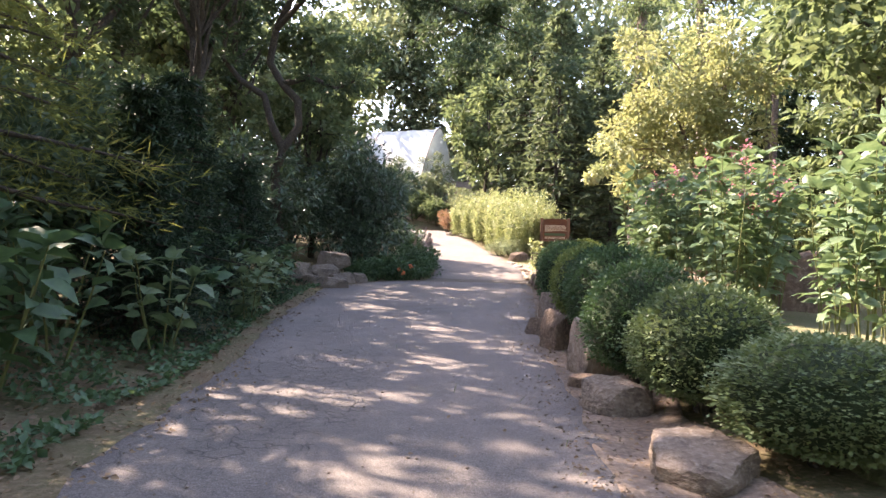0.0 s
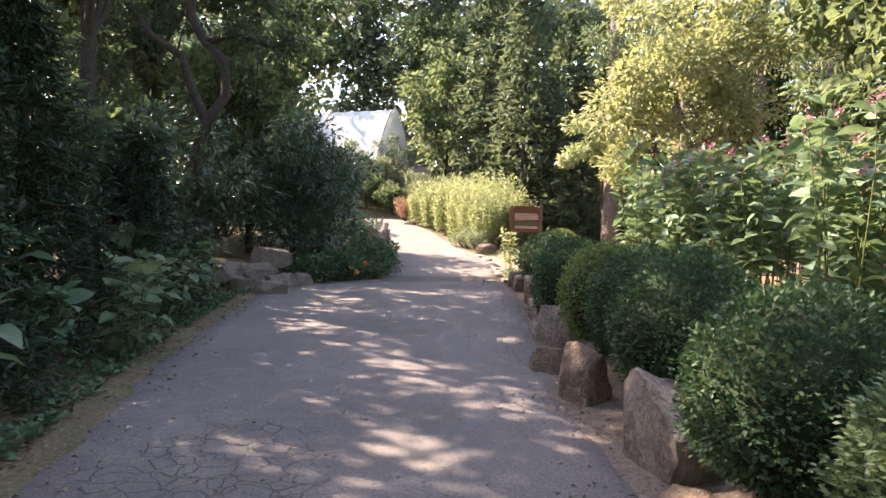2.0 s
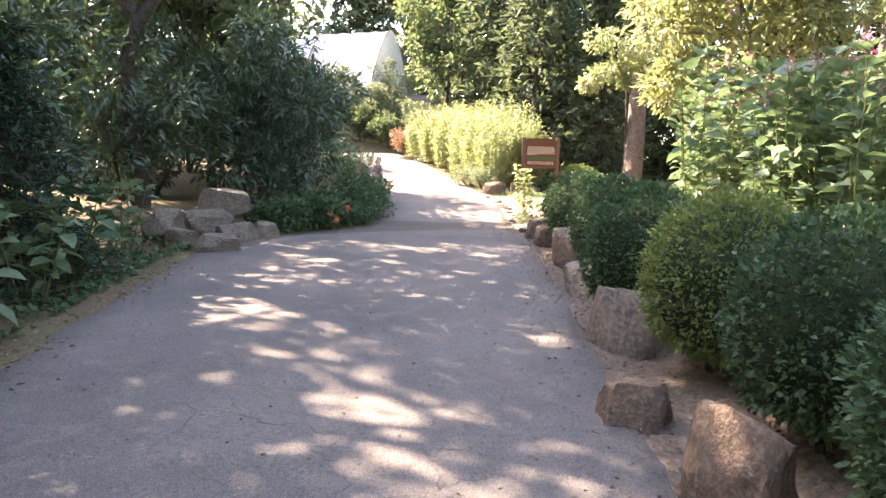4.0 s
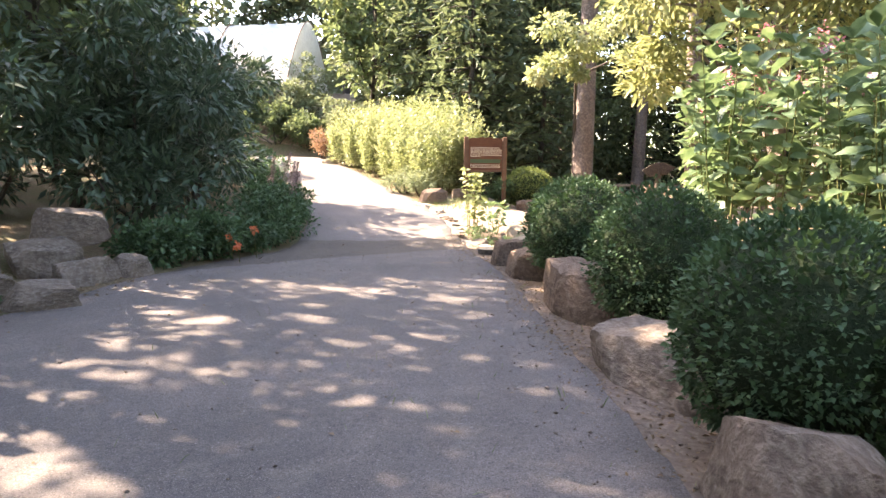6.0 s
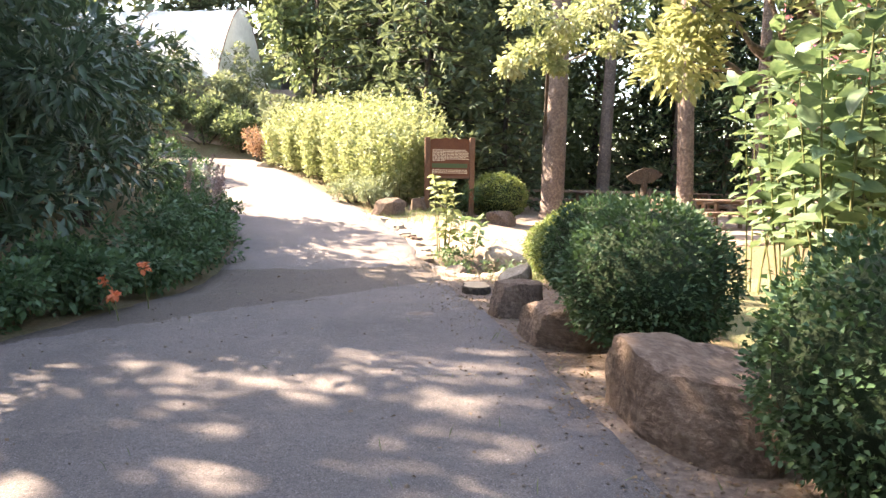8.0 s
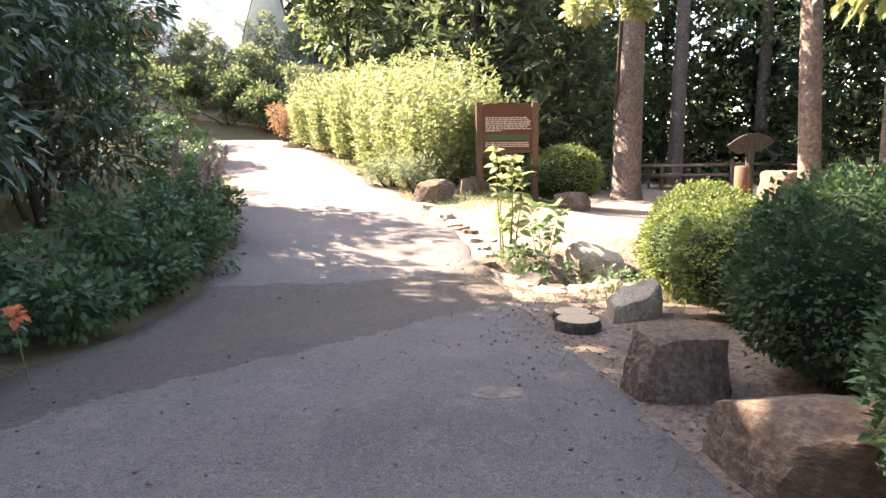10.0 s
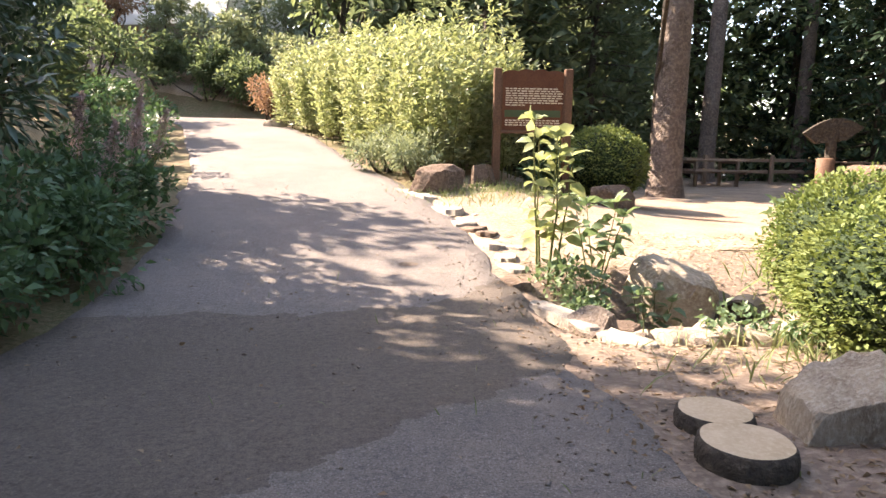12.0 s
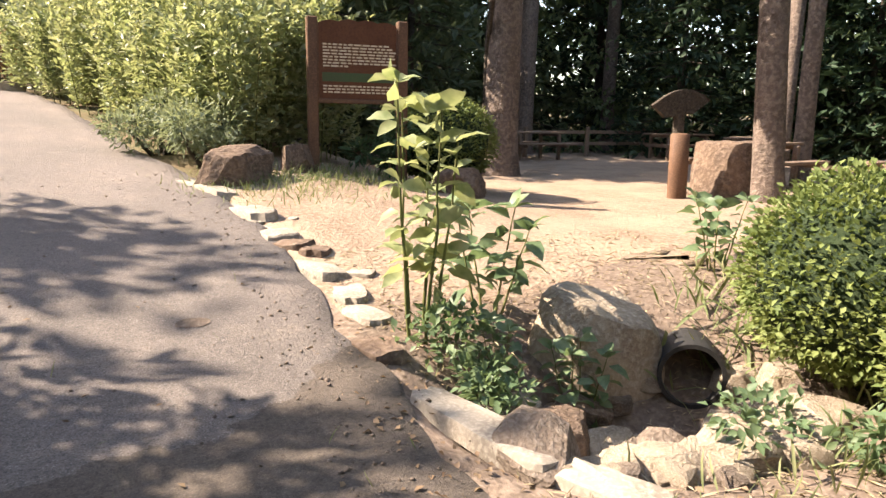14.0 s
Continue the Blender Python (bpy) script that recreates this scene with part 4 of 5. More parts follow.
for i, (x, y, p, s) in enumerate([(-8.5, 10, AIRY, 1.0), (-7.5, 13.5, UNDER, 1.0), (-5.8, 13.8, UNDER, 0.8), (-9.5, 19, AIRY, 1.0), (-8.0, 23.5, UNDER, 1.1), (-6.0, 4.0, UNDER, 0.9), (-8.0, 3.0, AIRY, 0.95),
                                  (-11, 27, OAK, 1.0), (-7.4, 22.8, AIRY, 1.0), (-9.3, 25.8, AIRY, 1.0), (-7.6, 13.6, AIRY, 0.95), (-7.2, 9.0, UNDER, 0.95), (-10, 14.5, UNDER, 1.2), (-5.2, 28.5, SLIM, 0.75), (-4.5, 22.5, SLIM, 1.05)]):
    put_tree("woodland_tree", p, x, y, 67 * i, "leafy woodland tree on the shady side", s, "trees on the shady side")

# the golden tree behind the tall plants and its neighbours
put_tree("golden_tree", tree_parts(220, 8.6, 0.16, (-1.3, -0.6, 5.0), (2.5, 2.0, 2.7), 50, 0.75, 13000, (0.17, 0.085), GOLD, BARK_GREY, first=0.3), 7.9, 19.6, 0, "tree with golden-green sunlit leaves")


def straight_tree(x, y, r, height, seed, label, branches=True, z=None):
    """A tall clear stem with grey-brown bark; the crown is high above."""
    rng = np.random.default_rng(seed)
    e = thing("tall_pine", pose(x, y, land(x, y) if z is None else z), label, "tree", "tall straight stems in the clearing")
    lean = rng.normal(0, 0.12, 2)
    stem = [((0, 0, -0.3), r * 1.35), ((0, 0, 0.05), r * 1.12)] + [((lean[0] * t / 6, lean[1] * t / 6, t), r * (1 - 0.035 * t)) for t in (0.5, 2, 4, 6, 8, 10, height)]
    lines, ats, outs = [stem], [], []
    for k in range(36):
        z1 = rng.uniform(0.62, 1.0) * height
        a = rng.uniform(0, 6.28)
        ln = rng.uniform(1.0, 2.4) * (1.25 - 0.7 * z1 / height)
        tip = np.array((math.cos(a) * ln, math.sin(a) * ln, z1 + rng.uniform(-0.4, 0.5)))
        lines.append(bend(rng, (0, 0, z1), tip, 0.05, 0.012, 4))
        q, o = shell(rng, 95, tip * np.array((0.8, 0.8, 1)), (0.75, 0.75, 0.4), 0.1)
        ats.append(q)
        outs.append(o)
    child("trunk", tubes("trunk", lines, BARK_GREY, 11), e)
    child("crown", leaf_mesh("crown", rng, np.concatenate(ats), np.concatenate(outs), 0.25, 0.07, WOODLAND, 0.3), e)


straight_tree(8.5, 30.1, 0.35, 13, 230, "tall straight tree with scaly grey-brown bark on sand", z=0.28)
straight_tree(9.6, 25.2, 0.2, 12, 231, "tall straight tree with dark reddish bark", z=0.25)
straight_tree(14.0, 37.2, 0.29, 13, 232, "tall straight tree with grey bark in the clearing")
straight_tree(17.7, 37.5, 0.25, 12, 233, "tall straight tree with grey bark in the clearing")
straight_tree(13.1, 27.1, 0.16, 12, 234, "tall straight tree with dark reddish bark")
straight_tree(18.0, 31.0, 0.22, 12, 235, "tall straight tree with dark bark in the clearing")

# low bough of maple-like leaves in front of the clear stem
rng = np.random.default_rng(240)
e = thing("small_tree", pose(7.0, 27.0, land(7.0, 27.0)), "small tree with hanging light-green leaves near the sign", "tree")
child("trunk", tubes("trunk", [[((1.3, 3.4, -0.2), 0.06), ((1.2, 3.2, 2.5), 0.05), ((0.8, 2.2, 4.2), 0.045), ((0.1, 0.3, 4.5), 0.035), ((-0.9, -0.4, 4.2), 0.015)], [((0.8, 2.2, 4.2), 0.03), ((1.6, 0.4, 4.6), 0.025), ((2.6, -0.6, 4.5), 0.01)]], BARK, 7), e)
ats, outs = [], []
for cx, cy, cz, s in ((-0.9, -0.3, 4.1, 0.5), (-0.3, 0, 4.4, 0.5), (-1.3, -0.5, 3.75, 0.35), (0.4, 0.4, 4.6, 0.5), (0.1, -0.3, 4.9, 0.6), (1.6, 0.2, 4.6, 0.55), (2.5, -0.6, 4.4, 0.5), (-0.7, 0.2, 5.2, 0.7), (1.0, -0.2, 5.3, 0.7), (0.0, -0.1, 3.9, 0.28)):
    q, o = shell(rng, 330, (cx, cy, cz), (s, s, s * 0.6), 0.15)
    ats.append(q)
    outs.append(o)
child("crown", leaf_mesh("crown", rng, np.concatenate(ats), np.concatenate(outs), 0.15, 0.09, SUNNY, 0.7), e)

# woods all round; trees at y < 0 are unseen, added for their shade
WOODS = [(3.5, 47, SLIM, 1.1), (6.5, 44, SPRUCE, 1.0), (9.5, 41, SPRUCE, 1.1), (12.5, 43, HEMLOCK, 1.1), (5.0, 40, UNDER, 1.0), (7.3, 37.2, HEMLOCK, 0.9), (10.5, 37.8, SPRUCE, 0.8), (15, 40, SPRUCE, 1.1), (18.5, 39, SHADED_PINE, 1.1),
         (20.5, 33, SHADED_PINE, 1.0), (22, 28.5, SHADED_PINE, 1.1), (21, 24, SHADED_PINE, 1.0), (21.5, 30.8, SHADED_PINE, 0.9), (17.8, 34.4, SHADED_PINE, 0.85), (18, 21, OAK_DARK, 0.9), (16, 18, OAK, 0.9), (13, 21.5, UNDER, 1.2), (11.5, 17.5, OAK, 0.95), (10, 14.5, OAK, 0.8), (12, 11, UNDER, 1.3),
         (14, 15, SPRUCE, 0.9), (12.4, 39.4, UNDER, 1.0), (1.5, 50, OAK, 1.0), (-3, 53, SPRUCE, 1.1), (-8, 52, OAK, 1.1), (5.4, 33.2, SPRUCE, 0.95), (4.4, 36.6, SPRUCE, 1.05), (2.2, 39.6, SLIM, 1.1), (-22, 52, SPRUCE, 1.2), (-18, 42, OAK, 1.1),
         (-13, 34, SLIM, 1.2), (-16, 30, OAK_DARK, 1.1), (-17, 21, AIRY, 1.1), (-16, 12, AIRY, 1.1), (-13, 4, OAK, 1.1), (-9, -6, OAK_DARK, 1.0), (-3.5, -9, OAK, 1.0), (6, -8, OAK_DARK, 1.0), (13, -2, OAK, 1.0), (16, 6, OAK_DARK, 1.0),
         (6.9, 36.2, HEMLOCK, 0.85), (8.2, 33.6, HEMLOCK, 0.8), (5.0, 38.0, HEMLOCK, 0.95), (12.5, 8.5, UNDER, 0.9)]
for i, (x, y, p, s) in enumerate(WOODS):
    put_tree("forest_tree", p, x, y, 53 * i, "dense green tree of the surrounding woods", s, "surrounding woods")

rng = np.random.default_rng(250)
ats, outs = [], []
far_at, far_out = [], []
for i in range(950):
    a = rng.uniform(0, 2 * math.pi)
    d = rng.uniform(26, 50)
    x, y = 4 + d * math.cos(a) * 0.85, 20 + d * 0.95 * math.sin(a)
    if -16 < x < 3 and 30 < y < 50:
        continue
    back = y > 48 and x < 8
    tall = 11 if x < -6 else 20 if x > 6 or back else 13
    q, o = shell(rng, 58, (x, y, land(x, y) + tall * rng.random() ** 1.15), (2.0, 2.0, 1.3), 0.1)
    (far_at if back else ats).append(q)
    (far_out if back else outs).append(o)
for i in range(480):
    a = rng.uniform(-0.9, 1.25)
    x, y = 4 + 44 * math.cos(a) * rng.uniform(1, 1.2), 20 + 44 * math.sin(a) * rng.uniform(1, 1.2)
    q, o = shell(rng, 60, (x, y, land(x, y) + 20 * rng.random() ** 1.25), (2.6, 2.6, 1.8), 0.1)
    ats.append(q)
    outs.append(o)
# far belt behind the greenhouse, hazy sunlight put into its pale leaf
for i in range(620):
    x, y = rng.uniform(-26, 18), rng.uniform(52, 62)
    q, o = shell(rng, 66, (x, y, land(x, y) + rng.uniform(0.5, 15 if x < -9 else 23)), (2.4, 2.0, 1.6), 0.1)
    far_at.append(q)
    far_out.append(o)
# undergrowth belt: lit part in the lighter leaf, shaded part in the darker one
low_at, low_out, lit_at, lit_out = [], [], [], []
for i in range(620):
    a, d = rng.uniform(-0.55, 1.22), rng.uniform(20.5, 26)
    x, y = 4 + d * math.cos(a), 20 + d * math.sin(a)
    q, o = shell(rng, 60, (x, y, land(x, y) + 8.5 * rng.random() ** 1.2), (1.3, 1.3, 0.6), 0.1)
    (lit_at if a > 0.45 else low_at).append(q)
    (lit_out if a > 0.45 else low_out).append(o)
tagged(new("undergrowth", leaf_mesh("undergrowth", rng, np.concatenate(lit_at), np.concatenate(lit_out), 0.3, 0.15, WOODLAND, 0.3)), "leafy undergrowth behind the tall stems, in a lit leaf colour", "woods", kind="stuff")
tagged(new("undergrowth", leaf_mesh("undergrowth", rng, np.concatenate(low_at), np.concatenate(low_out), 0.36, 0.18, WOODDARK, 0.3)), "undergrowth at the edge of the clearing, in a shaded leaf colour", "woods", kind="stuff")
tagged(new("woods", leaf_mesh("woods", rng, np.concatenate(ats), np.concatenate(outs), 0.68, 0.42, WOODLAND, 0.3)), "dark leafy undergrowth of the woods beyond", "woods", kind="stuff")
tagged(new("far_woods", leaf_mesh("far_woods", rng, np.concatenate(far_at), np.concatenate(far_out), 0.72, 0.4, GREY_HAZE_LEAF, 0.3)), "woods on the slope behind the greenhouse, haze and sunlight in their pale colour", "woods", kind="stuff")


# ---- rocks along the way ----
G = "boulders along the path"
LB = "weathered grey-brown boulder at the foot of the hedge"
for i, (x, y, s, rz, m) in enumerate([(1.45, 3.9, (0.6, 0.75, 0.34), 20, ROCK), (1.38, 5.45, (0.5, 0.62, 0.42), 60, ROCK), (1.6, 7.2, (0.62, 1.0, 0.85), -6, ROCK), (1.45, 8.7, (0.44, 0.55, 0.74), 10, ROCK_BROWN),
                                      (1.38, 9.75, (0.46, 0.5, 0.42), 40, ROCK_BROWN), (1.85, 11.3, (0.52, 0.95, 0.8), 8, ROCK), (2.14, 13.0, (0.6, 1.15, 0.66), 8, ROCK), (2.36, 14.9, (0.5, 1.25, 0.86), 14, ROCK_BROWN),
                                      (2.55, 16.75, (0.8, 0.9, 0.6), 15, ROCK_BROWN), (2.56, 17.8, (0.5, 0.62, 0.62), 50, ROCK_BROWN), (1.32, 6.35, (0.3, 0.35, 0.2), 0, ROCK_BROWN)]):
    rock(x, y, s, m, 300 + i, rz, label=LB, group=G)
rock(3.1, 19.35, (0.5, 0.48, 0.82), ROCK_PALE, 320, 30, label="pale upright boulder beside the cut logs", group=G, z=-0.05)
for i, (x, y, z, s, rz) in enumerate([(-2.55, 15.7, 0.1, (0.75, 0.5, 0.36), 10), (-2.2, 17.3, 0.12, (0.5, 0.45, 0.4), 30), (-2.6, 16.9, 0.12, (0.8, 0.6, 0.42), 70), (-3.1, 17.2, 0.2, (0.9, 0.7, 0.6), 5), (-2.9, 17.5, 0.58, (0.95, 0.6, 0.5), 0),
                                      (-3.5, 16.3, 0.3, (0.7, 0.6, 0.5), 50), (-3.15, 16.0, 0.15, (0.5, 0.5, 0.35), 25)]):
    rock(x, y, s, ROCK, 330 + i, rz, label="grey boulder stacked at the bend of the path", group="stacked boulders at the bend", z=z, sink=0.1)
rock(7.2, 13.2, (1.9, 1.7, 2.1), ROCK_BROWN, 340, 0, label="large brown boulder among the tall plants")
rock(2.85, 26.35, (0.95, 0.4, 0.62), ROCK_BROWN, 341, 25, label="brown slab of rock before the shrubs", group="rocks by the sign", tilt=0)
rock(3.65, 26.9, (0.55, 0.4, 0.5), ROCK_BROWN, 342, 60, label="brown rock beside the sign post", group="rocks by the sign")
rock(5.5, 26.4, (0.8, 0.6, 0.55), ROCK_BROWN, 343, 30, label="brown rock under the clipped shrub", group="rocks by the sign")
rock(0.3, 35.3, (0.6, 0.5, 0.3), ROCK_PALE, 344, 10, label="pale rock at the path edge", group="rocks up the path")

# the stone-lined drain
DR = "pale rock lining the dry drain"
rock(4.8, 21.5, (0.36, 0.34, 0.4), ROCK_PALE, 353, 10, label=DR, z=-0.2, group="drain rocks")
rock(4.12, 22.3, (0.85, 0.55, 0.85), ROCK_PALE, 350, -12, label="large pale boulder above the drain", z=-0.2, group="drain rocks")
rock(3.3, 21.6, (0.42, 0.34, 0.36), ROCK_BROWN, 351, 20, label="rounded brown rock in the drain", z=-0.2, group="drain rocks")
rng = random.Random(9)
DRAIN_MESHES = [rock_mesh(360 + k, ROCK_PALE if k % 3 else ROCK, 2) for k in range(7)]
for i in range(250):
    a, d = rng.uniform(0, 6.28), rng.random() ** 0.7
    x, y = 3.72 + 1.15 * d * math.cos(a), 21.45 + 0.75 * d * math.sin(a)
    if x < right_edge(y) + 0.3 or (abs(x - 4.2) < 0.45 and abs(y - 22.45) < 0.3) or (abs(x - 4.35) < 0.32 and abs(y - 21.75) < 0.28):
        continue
    s = (0.11 + 0.27 * rng.random() ** 1.7) * (1 if d < 0.8 else 0.7)
    o = new("drain_rock", DRAIN_MESHES[i % 7])
    o.matrix_world = pose(x, y, land(x, y) + s * 0.22, rng.uniform(-15, 15), rng.uniform(-15, 15), rng.uniform(0, 360)) @ Matrix.Diagonal((s * 1.3, s, s * 0.75, 1))
    tagged(o, DR, "rock", "drain rocks")


def pipe():
    bm = bmesh.new()
    n = 28
    rings = []
    for r, z in ((0.17, 0.9), (0.19, 0.9), (0.19, 0.0), (0.165, 0.0), (0.165, 0.9)):
        rings.append([bm.verts.new((r * math.cos(2 * math.pi * k / n), r * math.sin(2 * math.pi * k / n), z)) for k in range(n)])
    for a, b in zip(rings, rings[1:]):
        for k in range(n):
            bm.faces.new((a[k], a[(k + 1) % n], b[(k + 1) % n], b[k]))
    bm.faces.new(rings[0])
    me = bpy.data.meshes.new("drain_pipe")
    bm.to_mesh(me)
    bm.free()
    me.materials.append(PIPE)
    o = new("drain_pipe", me)
    o.matrix_world = look((4.47, 21.86, -0.12), (3.3, 20.6, 0.0))
    tagged(o, "open black plastic drain pipe among the stones", "pipe")


pipe()

# broken concrete slabs along the drain edge and the kerb of flat stones
def edging(x, y, size, rz, seed, mat, label, lift=0.0):
    """A flat broken slab let into the ground, its corners knocked off and its top worn uneven."""
    rng = random.Random(seed)
    n = 22
    ring = []
    for k in range(n):
        t = 2 * math.pi * k / n
        c, q = math.cos(t), math.sin(t)
        m = (abs(c) ** 5 + abs(q) ** 5) ** -0.2 * (1 + rng.uniform(-0.1, 0.06))
        ring.append((0.5 * c * m, 0.5 * q * m))
    vs, fs = [], []
    for f, z in ((1.04, -0.6), (1.0, 0.3), (0.95, 0.46), (0.6, 0.5)):
        for px, py in ring:
            w = noise.noise((px * 3 + seed, py * 3, z))
            vs.append((px * f * size[0], py * f * size[1], size[2] * z + 0.016 * w))
    vs.append((0, 0, size[2] * 0.5))
    for j in range(3):
        fs += [(j * n + k, j * n + (k + 1) % n, (j + 1) * n + (k + 1) % n, (j + 1) * n + k) for k in range(n)]
    me = bpy.data.meshes.new("kerb_stone")
    me.from_pydata(vs, [], fs + [(3 * n + k, 3 * n + (k + 1) % n, 4 * n) for k in range(n)])
    me.materials.append(mat)
    smooth_shade(me)
    me.set_sharp_from_angle(angle=radians(35))
    o = new("kerb_stone", me)
    o.matrix_world = pose(x, y, level(y) + lift, rng.uniform(-3, 3), rng.uniform(-4, 4), rz)
    tagged(o, label, "kerb stone", "edging stones")


PALE_SLAB, DARK_SLAB = "flat pale concrete slab edging the asphalt", "broken grey slab edging the asphalt"
for i, (x, y, size, rz) in enumerate([(2.82, 21.5, (0.2, 0.8, 0.08), 8), (3.0, 20.9, (0.16, 0.4, 0.07), 24), (2.48, 26.3, (0.27, 1.2, 0.09), 19), (2.72, 25.3, (0.3, 0.95, 0.09), 9), (2.8, 24.6, (0.28, 0.6, 0.08), -2),
                                      (2.83, 24.2, (0.24, 0.3, 0.12), 32), (2.95, 24.02, (0.22, 0.26, 0.12), -25), (2.87, 23.68, (0.24, 0.52, 0.1), 7), (2.9, 23.2, (0.22, 0.42, 0.1), -12), (2.86, 22.82, (0.2, 0.34, 0.11), 14),
                                      (3.1, 23.5, (0.16, 0.2, 0.1), 40), (2.74, 22.35, (0.2, 0.3, 0.12), 5), (2.98, 24.9, (0.14, 0.22, 0.08), 60), (2.7, 24.9, (0.12, 0.2, 0.07), 35)]):
    edging(x, y, size, rz, 380 + i, ROCK_BROWN if i in (5, 6, 11) else CONCRETE, DARK_SLAB if i in (5, 6, 11) else PALE_SLAB, -0.012 if i < 2 else -0.026)


# ---- made things ----
def sign():
    """Two posts with a scalloped board between them."""
    a, b = Vector((3.8, 26.95, 0)), Vector((4.95, 26.75, 0))
    ang = math.degrees(math.atan2(b.y - a.y, b.x - a.x))
    c = (a + b) / 2
    w = (b - a).length
    z0 = land(c.x, c.y)
    e = thing("information_sign", pose(c.x, c.y, z0, 0, 0, ang), "brown wooden information sign on two square posts", "sign")
    for s in (-1, 1):
        child("post", boxes("post", [(s * (w / 2 - 0.06), 0, 0.83, 0.12, 0.12, 1.9)], WOOD, 0.012), e)
    bm = bmesh.new()
    n = 36
    bw = w - 0.26
    front, back = [], []
    outline = [(-bw / 2, 0.88), (bw / 2, 0.88)] + [(bw / 2 - bw * i / n, 1.72 + 0.022 * abs(math.sin(i * math.pi * 4 / n)) + 0.03 * math.sin(math.pi * i / n)) for i in range(n + 1)]
    for x, z in outline:
        front.append(bm.verts.new((x, -0.02, z)))
        back.append(bm.verts.new((x, 0.02, z)))
    bm.faces.new(front)
    bm.faces.new(back[::-1])
    for i in range(len(outline)):
        j = (i + 1) % len(outline)
        bm.faces.new((front[j], front[i], back[i], back[j]))
    me = bpy.data.meshes.new("board")
    bm.to_mesh(me)
    bm.free()
    me.materials.append(BOARD)
    child("board", me, e, "dark red-brown board")
    child("rail", boxes("rail", [(0, -0.005, 0.86, w - 0.24, 0.07, 0.05)], WOOD, 0.006), e)
    for s in (-1, 1):
        child("frame", boxes("frame", [(s * (bw / 2 + 0.012), -0.005, 1.28, 0.03, 0.07, 0.82)], WOOD, 0.006), e)
    rng = random.Random(4)
    rows = []
    for k in range(8):
        z = 1.49 - 0.034 * k
        x = -bw / 2 + 0.05
        while x < bw / 2 - 0.08:
            ln = rng.uniform(0.03, 0.09)
            rows.append((x + ln / 2, -0.022, z, ln, 0.006, 0.017))
            x += ln + 0.016
        if k == 7:
            rows = rows[: len(rows) - 6]
    for k in range(3):
        z = 1.03 - 0.034 * k
        x = -bw / 2 + 0.05
        while x < bw / 2 - 0.08:
            ln = rng.uniform(0.03, 0.08)
            rows.append((x + ln / 2, -0.022, z, ln, 0.006, 0.017))
            x += ln + 0.016
    tagged(child("lettering", boxes("lettering", rows, LETTER, 0), e, "cream bars of unreadable text"), kind="stuff")
    child("band", boxes("band", [(0, -0.021, 1.13, bw - 0.08, 0.004, 0.1)], GREENBAND, 0), e, "dull green band")


sign()


def log_slice(x, y, r, h, z, seed):
    rng = random.Random(seed)
    e = thing("log_slice", pose(x, y, z), "sawn round of log with pale cut face and dark bark", "log", "log slices by the path")
    n = 30
    rad = [r * (1 + 0.05 * noise.noise((math.cos(k / n * 6.283) * 1.5, math.sin(k / n * 6.283) * 1.5, seed))) for k in range(n)]
    vs = [(rad[k] * math.cos(k / n * 6.283) * f, rad[k] * math.sin(k / n * 6.283) * f, zz) for f, zz in ((1.02, -0.02), (1.05, h * 0.5), (1.0, h - 0.008), (0.93, h)) for k in range(n)]
    fs = [(a * n + k, a * n + (k + 1) % n, (a + 1) * n + (k + 1) % n, (a + 1) * n + k) for a in range(3) for k in range(n)]
    child("bark", smooth_shade(mesh_np("bark", vs, fs, BARK)), e, "rough dark bark")
    top = [(0.0, 0.0, h + 0.002)] + [(rad[k] * 0.94 * math.cos(k / n * 6.283), rad[k] * 0.94 * math.sin(k / n * 6.283), h + 0.001) for k in range(n)]
    child("cut_face", mesh_np("cut_face", top, [(0, 1 + k, 1 + (k + 1) % n) for k in range(n)], CUT), e, "pale sawn wood")


log_slice(2.66, 19.5, 0.15, 0.08, level(19.5), 1)
log_slice(2.57, 19.18, 0.165, 0.09, level(19.18), 2)


def greenhouse():
    """A barrel-roofed tunnel of white film over hoops."""
    e = thing("greenhouse", pose(-0.6, 44.8, 5.5, 0, 0, 180 - 24), "barrel-roofed greenhouse covered in white plastic film", "greenhouse")
    L, w, h = 13.0, 2.6, 3.5
    prof = [(w * (1 - k / 11), h * (1 - abs(1 - k / 11) ** 1.75)) for k in range(23)]
    vs, fs = [], []
    m = 27
    for i in range(m):
        x = L * i / (m - 1)
        sag = 0.985 if i % 2 else 1.0
        for py, pz in prof:
            vs.append((x, py * sag, pz * sag - 0.0))
    for i in range(m - 1):
        for k in range(22):
            fs.append((i * 23 + k, i * 23 + k + 1, (i + 1) * 23 + k + 1, (i + 1) * 23 + k))
    child("roof", smooth_shade(mesh_np("roof", vs, fs, FILM)), e, "white translucent film")
    gv = [(-0.01, 0, 0.9)] + [(-0.01, py, pz) for py, pz in prof]
    child("end_wall", mesh_np("end_wall", gv, [(0, k + 1, k + 2) for k in range(22)] + [(0, 23, 1)], FILM_OLD), e, "mildewed hanging film")
    for x in (-0.02, 4.3, 8.6, 12.9):
        child("hoop", tubes("hoop", [[((x, py * 1.01, pz * 1.01), 0.03) for py, pz in prof]], WOOD_OLD, 6), e)
    child("base", boxes("base", [(L / 2, 0, -0.6, L - 0.1, 2 * w - 0.2, 1.2)], CONCRETE, 0.01), e)


greenhouse()


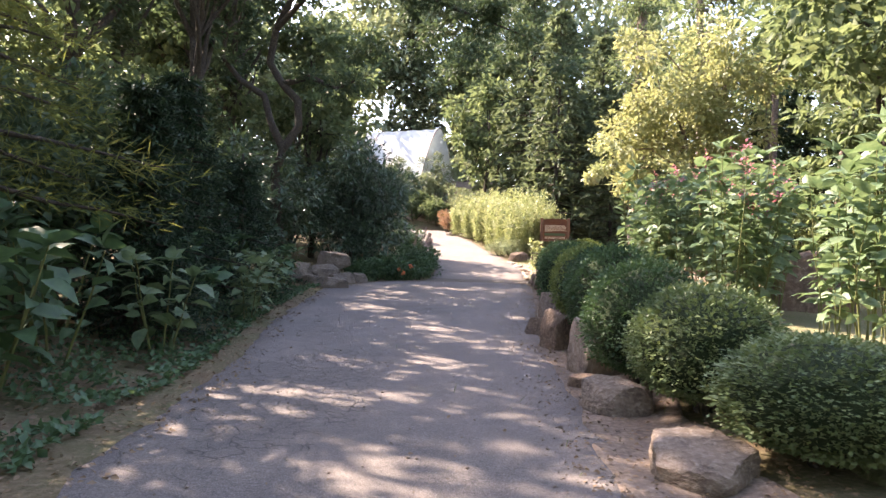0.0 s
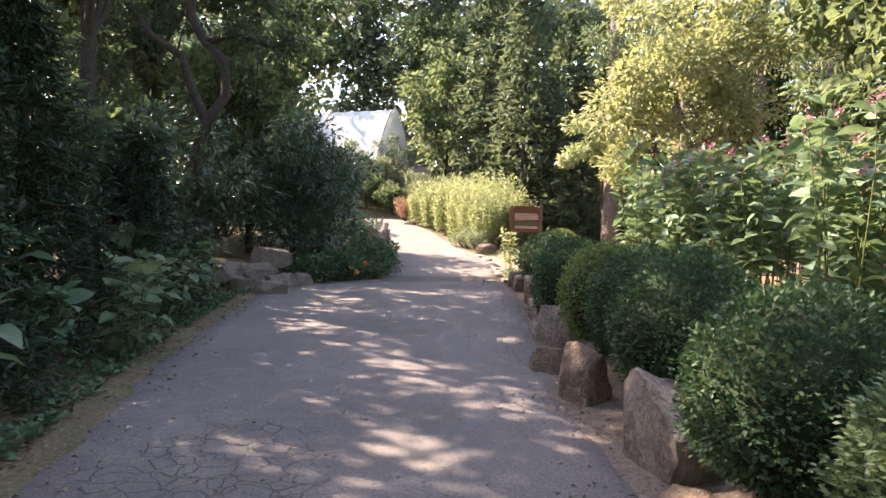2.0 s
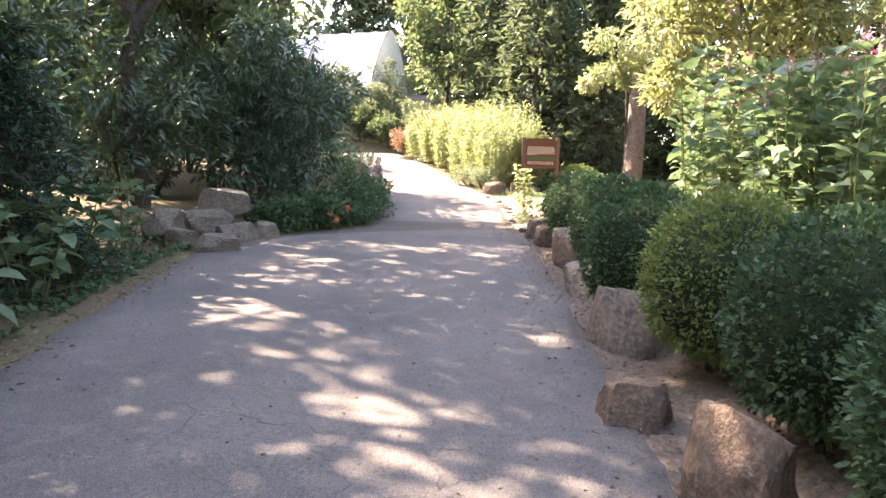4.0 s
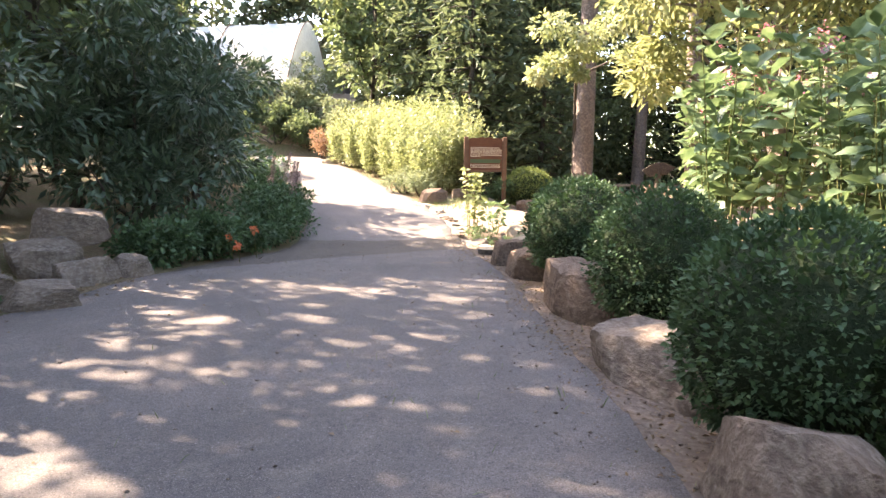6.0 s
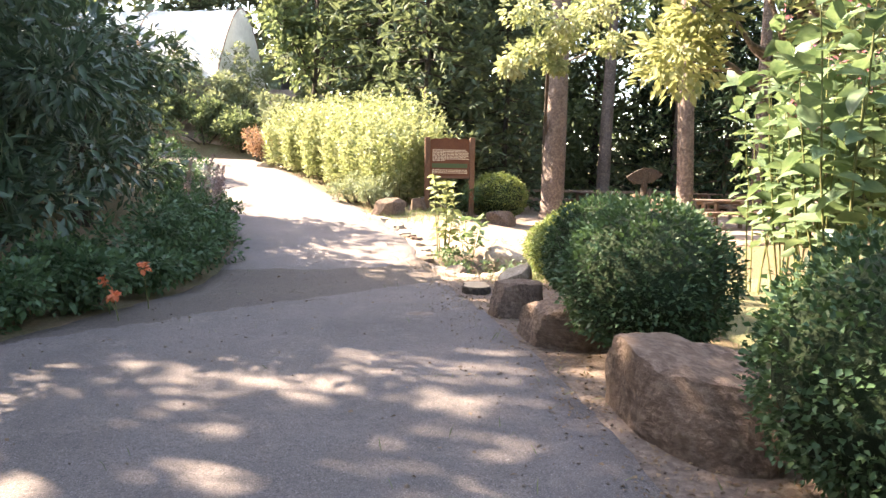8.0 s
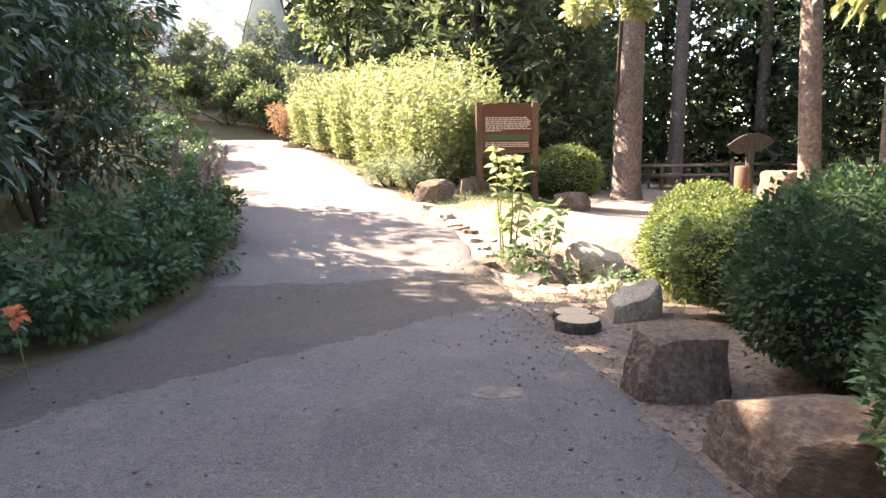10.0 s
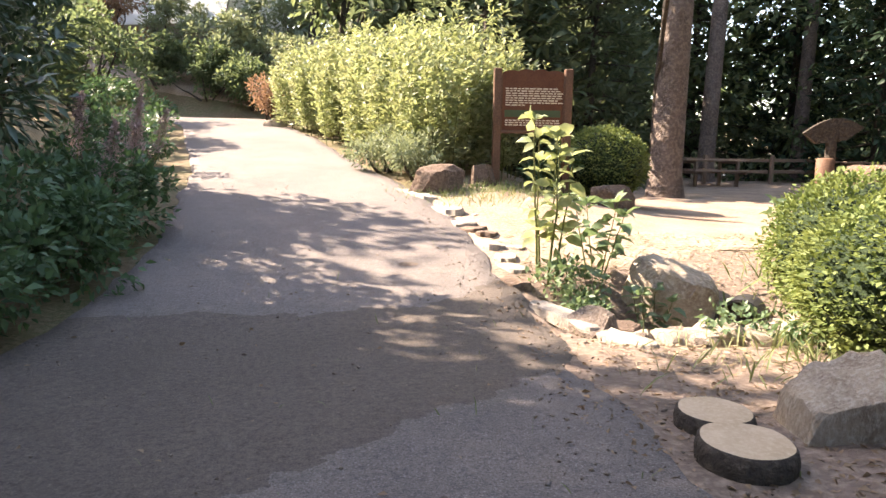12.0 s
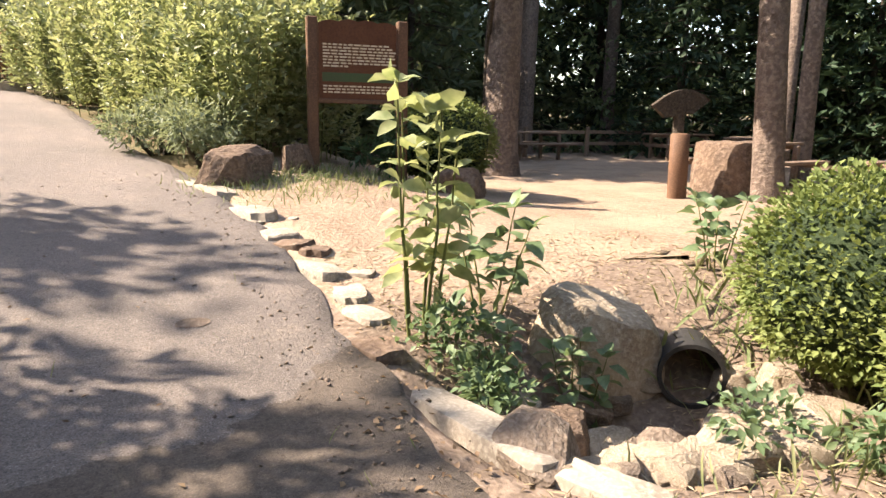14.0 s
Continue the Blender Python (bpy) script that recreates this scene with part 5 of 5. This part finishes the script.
def picnic_table(x, y, rz, scale=1.0):
    e = thing("picnic_table", pose(x, y, land(x, y), 0, 0, rz), "weathered timber picnic table with two benches", "table", "picnic tables in the clearing")
    for k in range(5):
        child("top_plank", boxes("top_plank", [(0, -0.32 + 0.16 * k, 0.74, 1.9, 0.145, 0.045)], WOOD_OLD, 0.006), e)
    for s in (-0.8, -0.64, 0.64, 0.8):
        child("bench_plank", boxes("bench_plank", [(0, s, 0.45, 1.9, 0.14, 0.045)], WOOD_OLD, 0.006), e)
    rows = []
    for s in (-0.65, 0.65):
        rows += [(s, 0, 0.69, 0.06, 0.75, 0.09), (s, 0, 0.4, 0.06, 1.65, 0.09), (s, -0.42, 0.34, 0.08, 0.09, 0.72), (s, 0.42, 0.34, 0.08, 0.09, 0.72)]
    for k in range(2):
        child("leg", boxes("leg", rows[4 * k: 4 * k + 4], WOOD_OLD, 0.006), e)


for x, y, rz in ((11.6, 27.0, 8), (13.9, 25.3, 12), (12.4, 34.6, 0), (15.6, 30.2, 30), (17, 33.6, -10)):
    picnic_table(x, y, rz)


def shelter_sign():
    """A short round post and a humped board on a leg."""
    e = thing("wooden_post", pose(8.75, 26.0, land(8.75, 26.0)), "short round brown timber post", "post")
    child("post", tubes("post", [[((0, 0, -0.1), 0.13), ((0, 0, 0.4), 0.13), ((0, 0, 0.88), 0.125), ((0, 0, 0.9), 0.1), ((0, 0, 0.905), 0.01)]], WOOD, 14), e)
    e = thing("humped_board", pose(9.35, 26.6, land(9.35, 26.6), 0, 0, -18), "humped wooden board on a post, darkened for tree shade", "sign")
    n = 16
    pts = [(-0.45 + 0.9 * k / n, 1.25 + 0.28 * math.sin(math.pi * (k / n) * 0.8 + 0.15)) for k in range(n + 1)]
    bm = bmesh.new()
    f = [bm.verts.new((x, -0.05, z)) for x, z in pts] + [bm.verts.new((0.2, -0.05, 1.18)), bm.verts.new((-0.25, -0.05, 1.12))]
    r = bmesh.ops.extrude_face_region(bm, geom=[bm.faces.new(f)])
    bmesh.ops.translate(bm, vec=(0, 0.1, 0), verts=[v for v in r["geom"] if isinstance(v, bmesh.types.BMVert)])
    bmesh.ops.recalc_face_normals(bm, faces=bm.faces[:])
    me = bpy.data.meshes.new("board")
    bm.to_mesh(me)
    bm.free()
    # dark bark colour on the board stands in for the shade under the trees
    me.materials.append(BARK)
    child("board", me, e)
    child("post", tubes("post", [[((0, 0, -0.1), 0.08), ((0, 0, 1.35), 0.08)]], BARK, 10), e)
    rock(9.75, 25.95, (1.3, 0.85, 1.15), ROCK_BROWN, 345, -20, label="large rusty-brown boulder under the trees", sink=0.1)


shelter_sign()


def rail_fence():
    for i in range(7):
        x0, y0 = 8.6 + 2.2 * i, 36.0 - 0.15 * i
        e = thing("rail_fence", pose(x0, y0, land(x0, y0)), "dark weathered two-rail timber fence section", "fence", "fence sections behind the clearing")
        child("post", boxes("post", [(0, 0, 0.4, 0.1, 0.1, 1.0)], WOOD_OLD, 0.01), e)
        for z in (0.4, 0.75):
            child("rail", boxes("rail", [(1.1, 0, z, 2.2, 0.05, 0.1)], WOOD_OLD, 0.008), e)


rail_fence()


def garden_edging():
    """Short boards set on edge in a gentle curve between the bed and the lawn."""
    e = thing("garden_edging", pose(4.0, 7.2, land(4.0, 7.2)), "low reddish-brown timber edging beside the thin lawn", "edging")
    for k in range(6):
        y = -1.5 + 0.56 * k
        x = 0.19 * y + 0.03 * math.sin(k)
        o = child("board", boxes("board", [(0, 0, 0, 0.06, 0.55, 0.16)], WOOD_OLD, 0.008), e)
        o.matrix_local = pose(x, y, land(4.0 + x, 7.2 + y) - land(4.0, 7.2) + 0.05, 0, 0, -11 + 3 * math.sin(k * 2.0))


garden_edging()
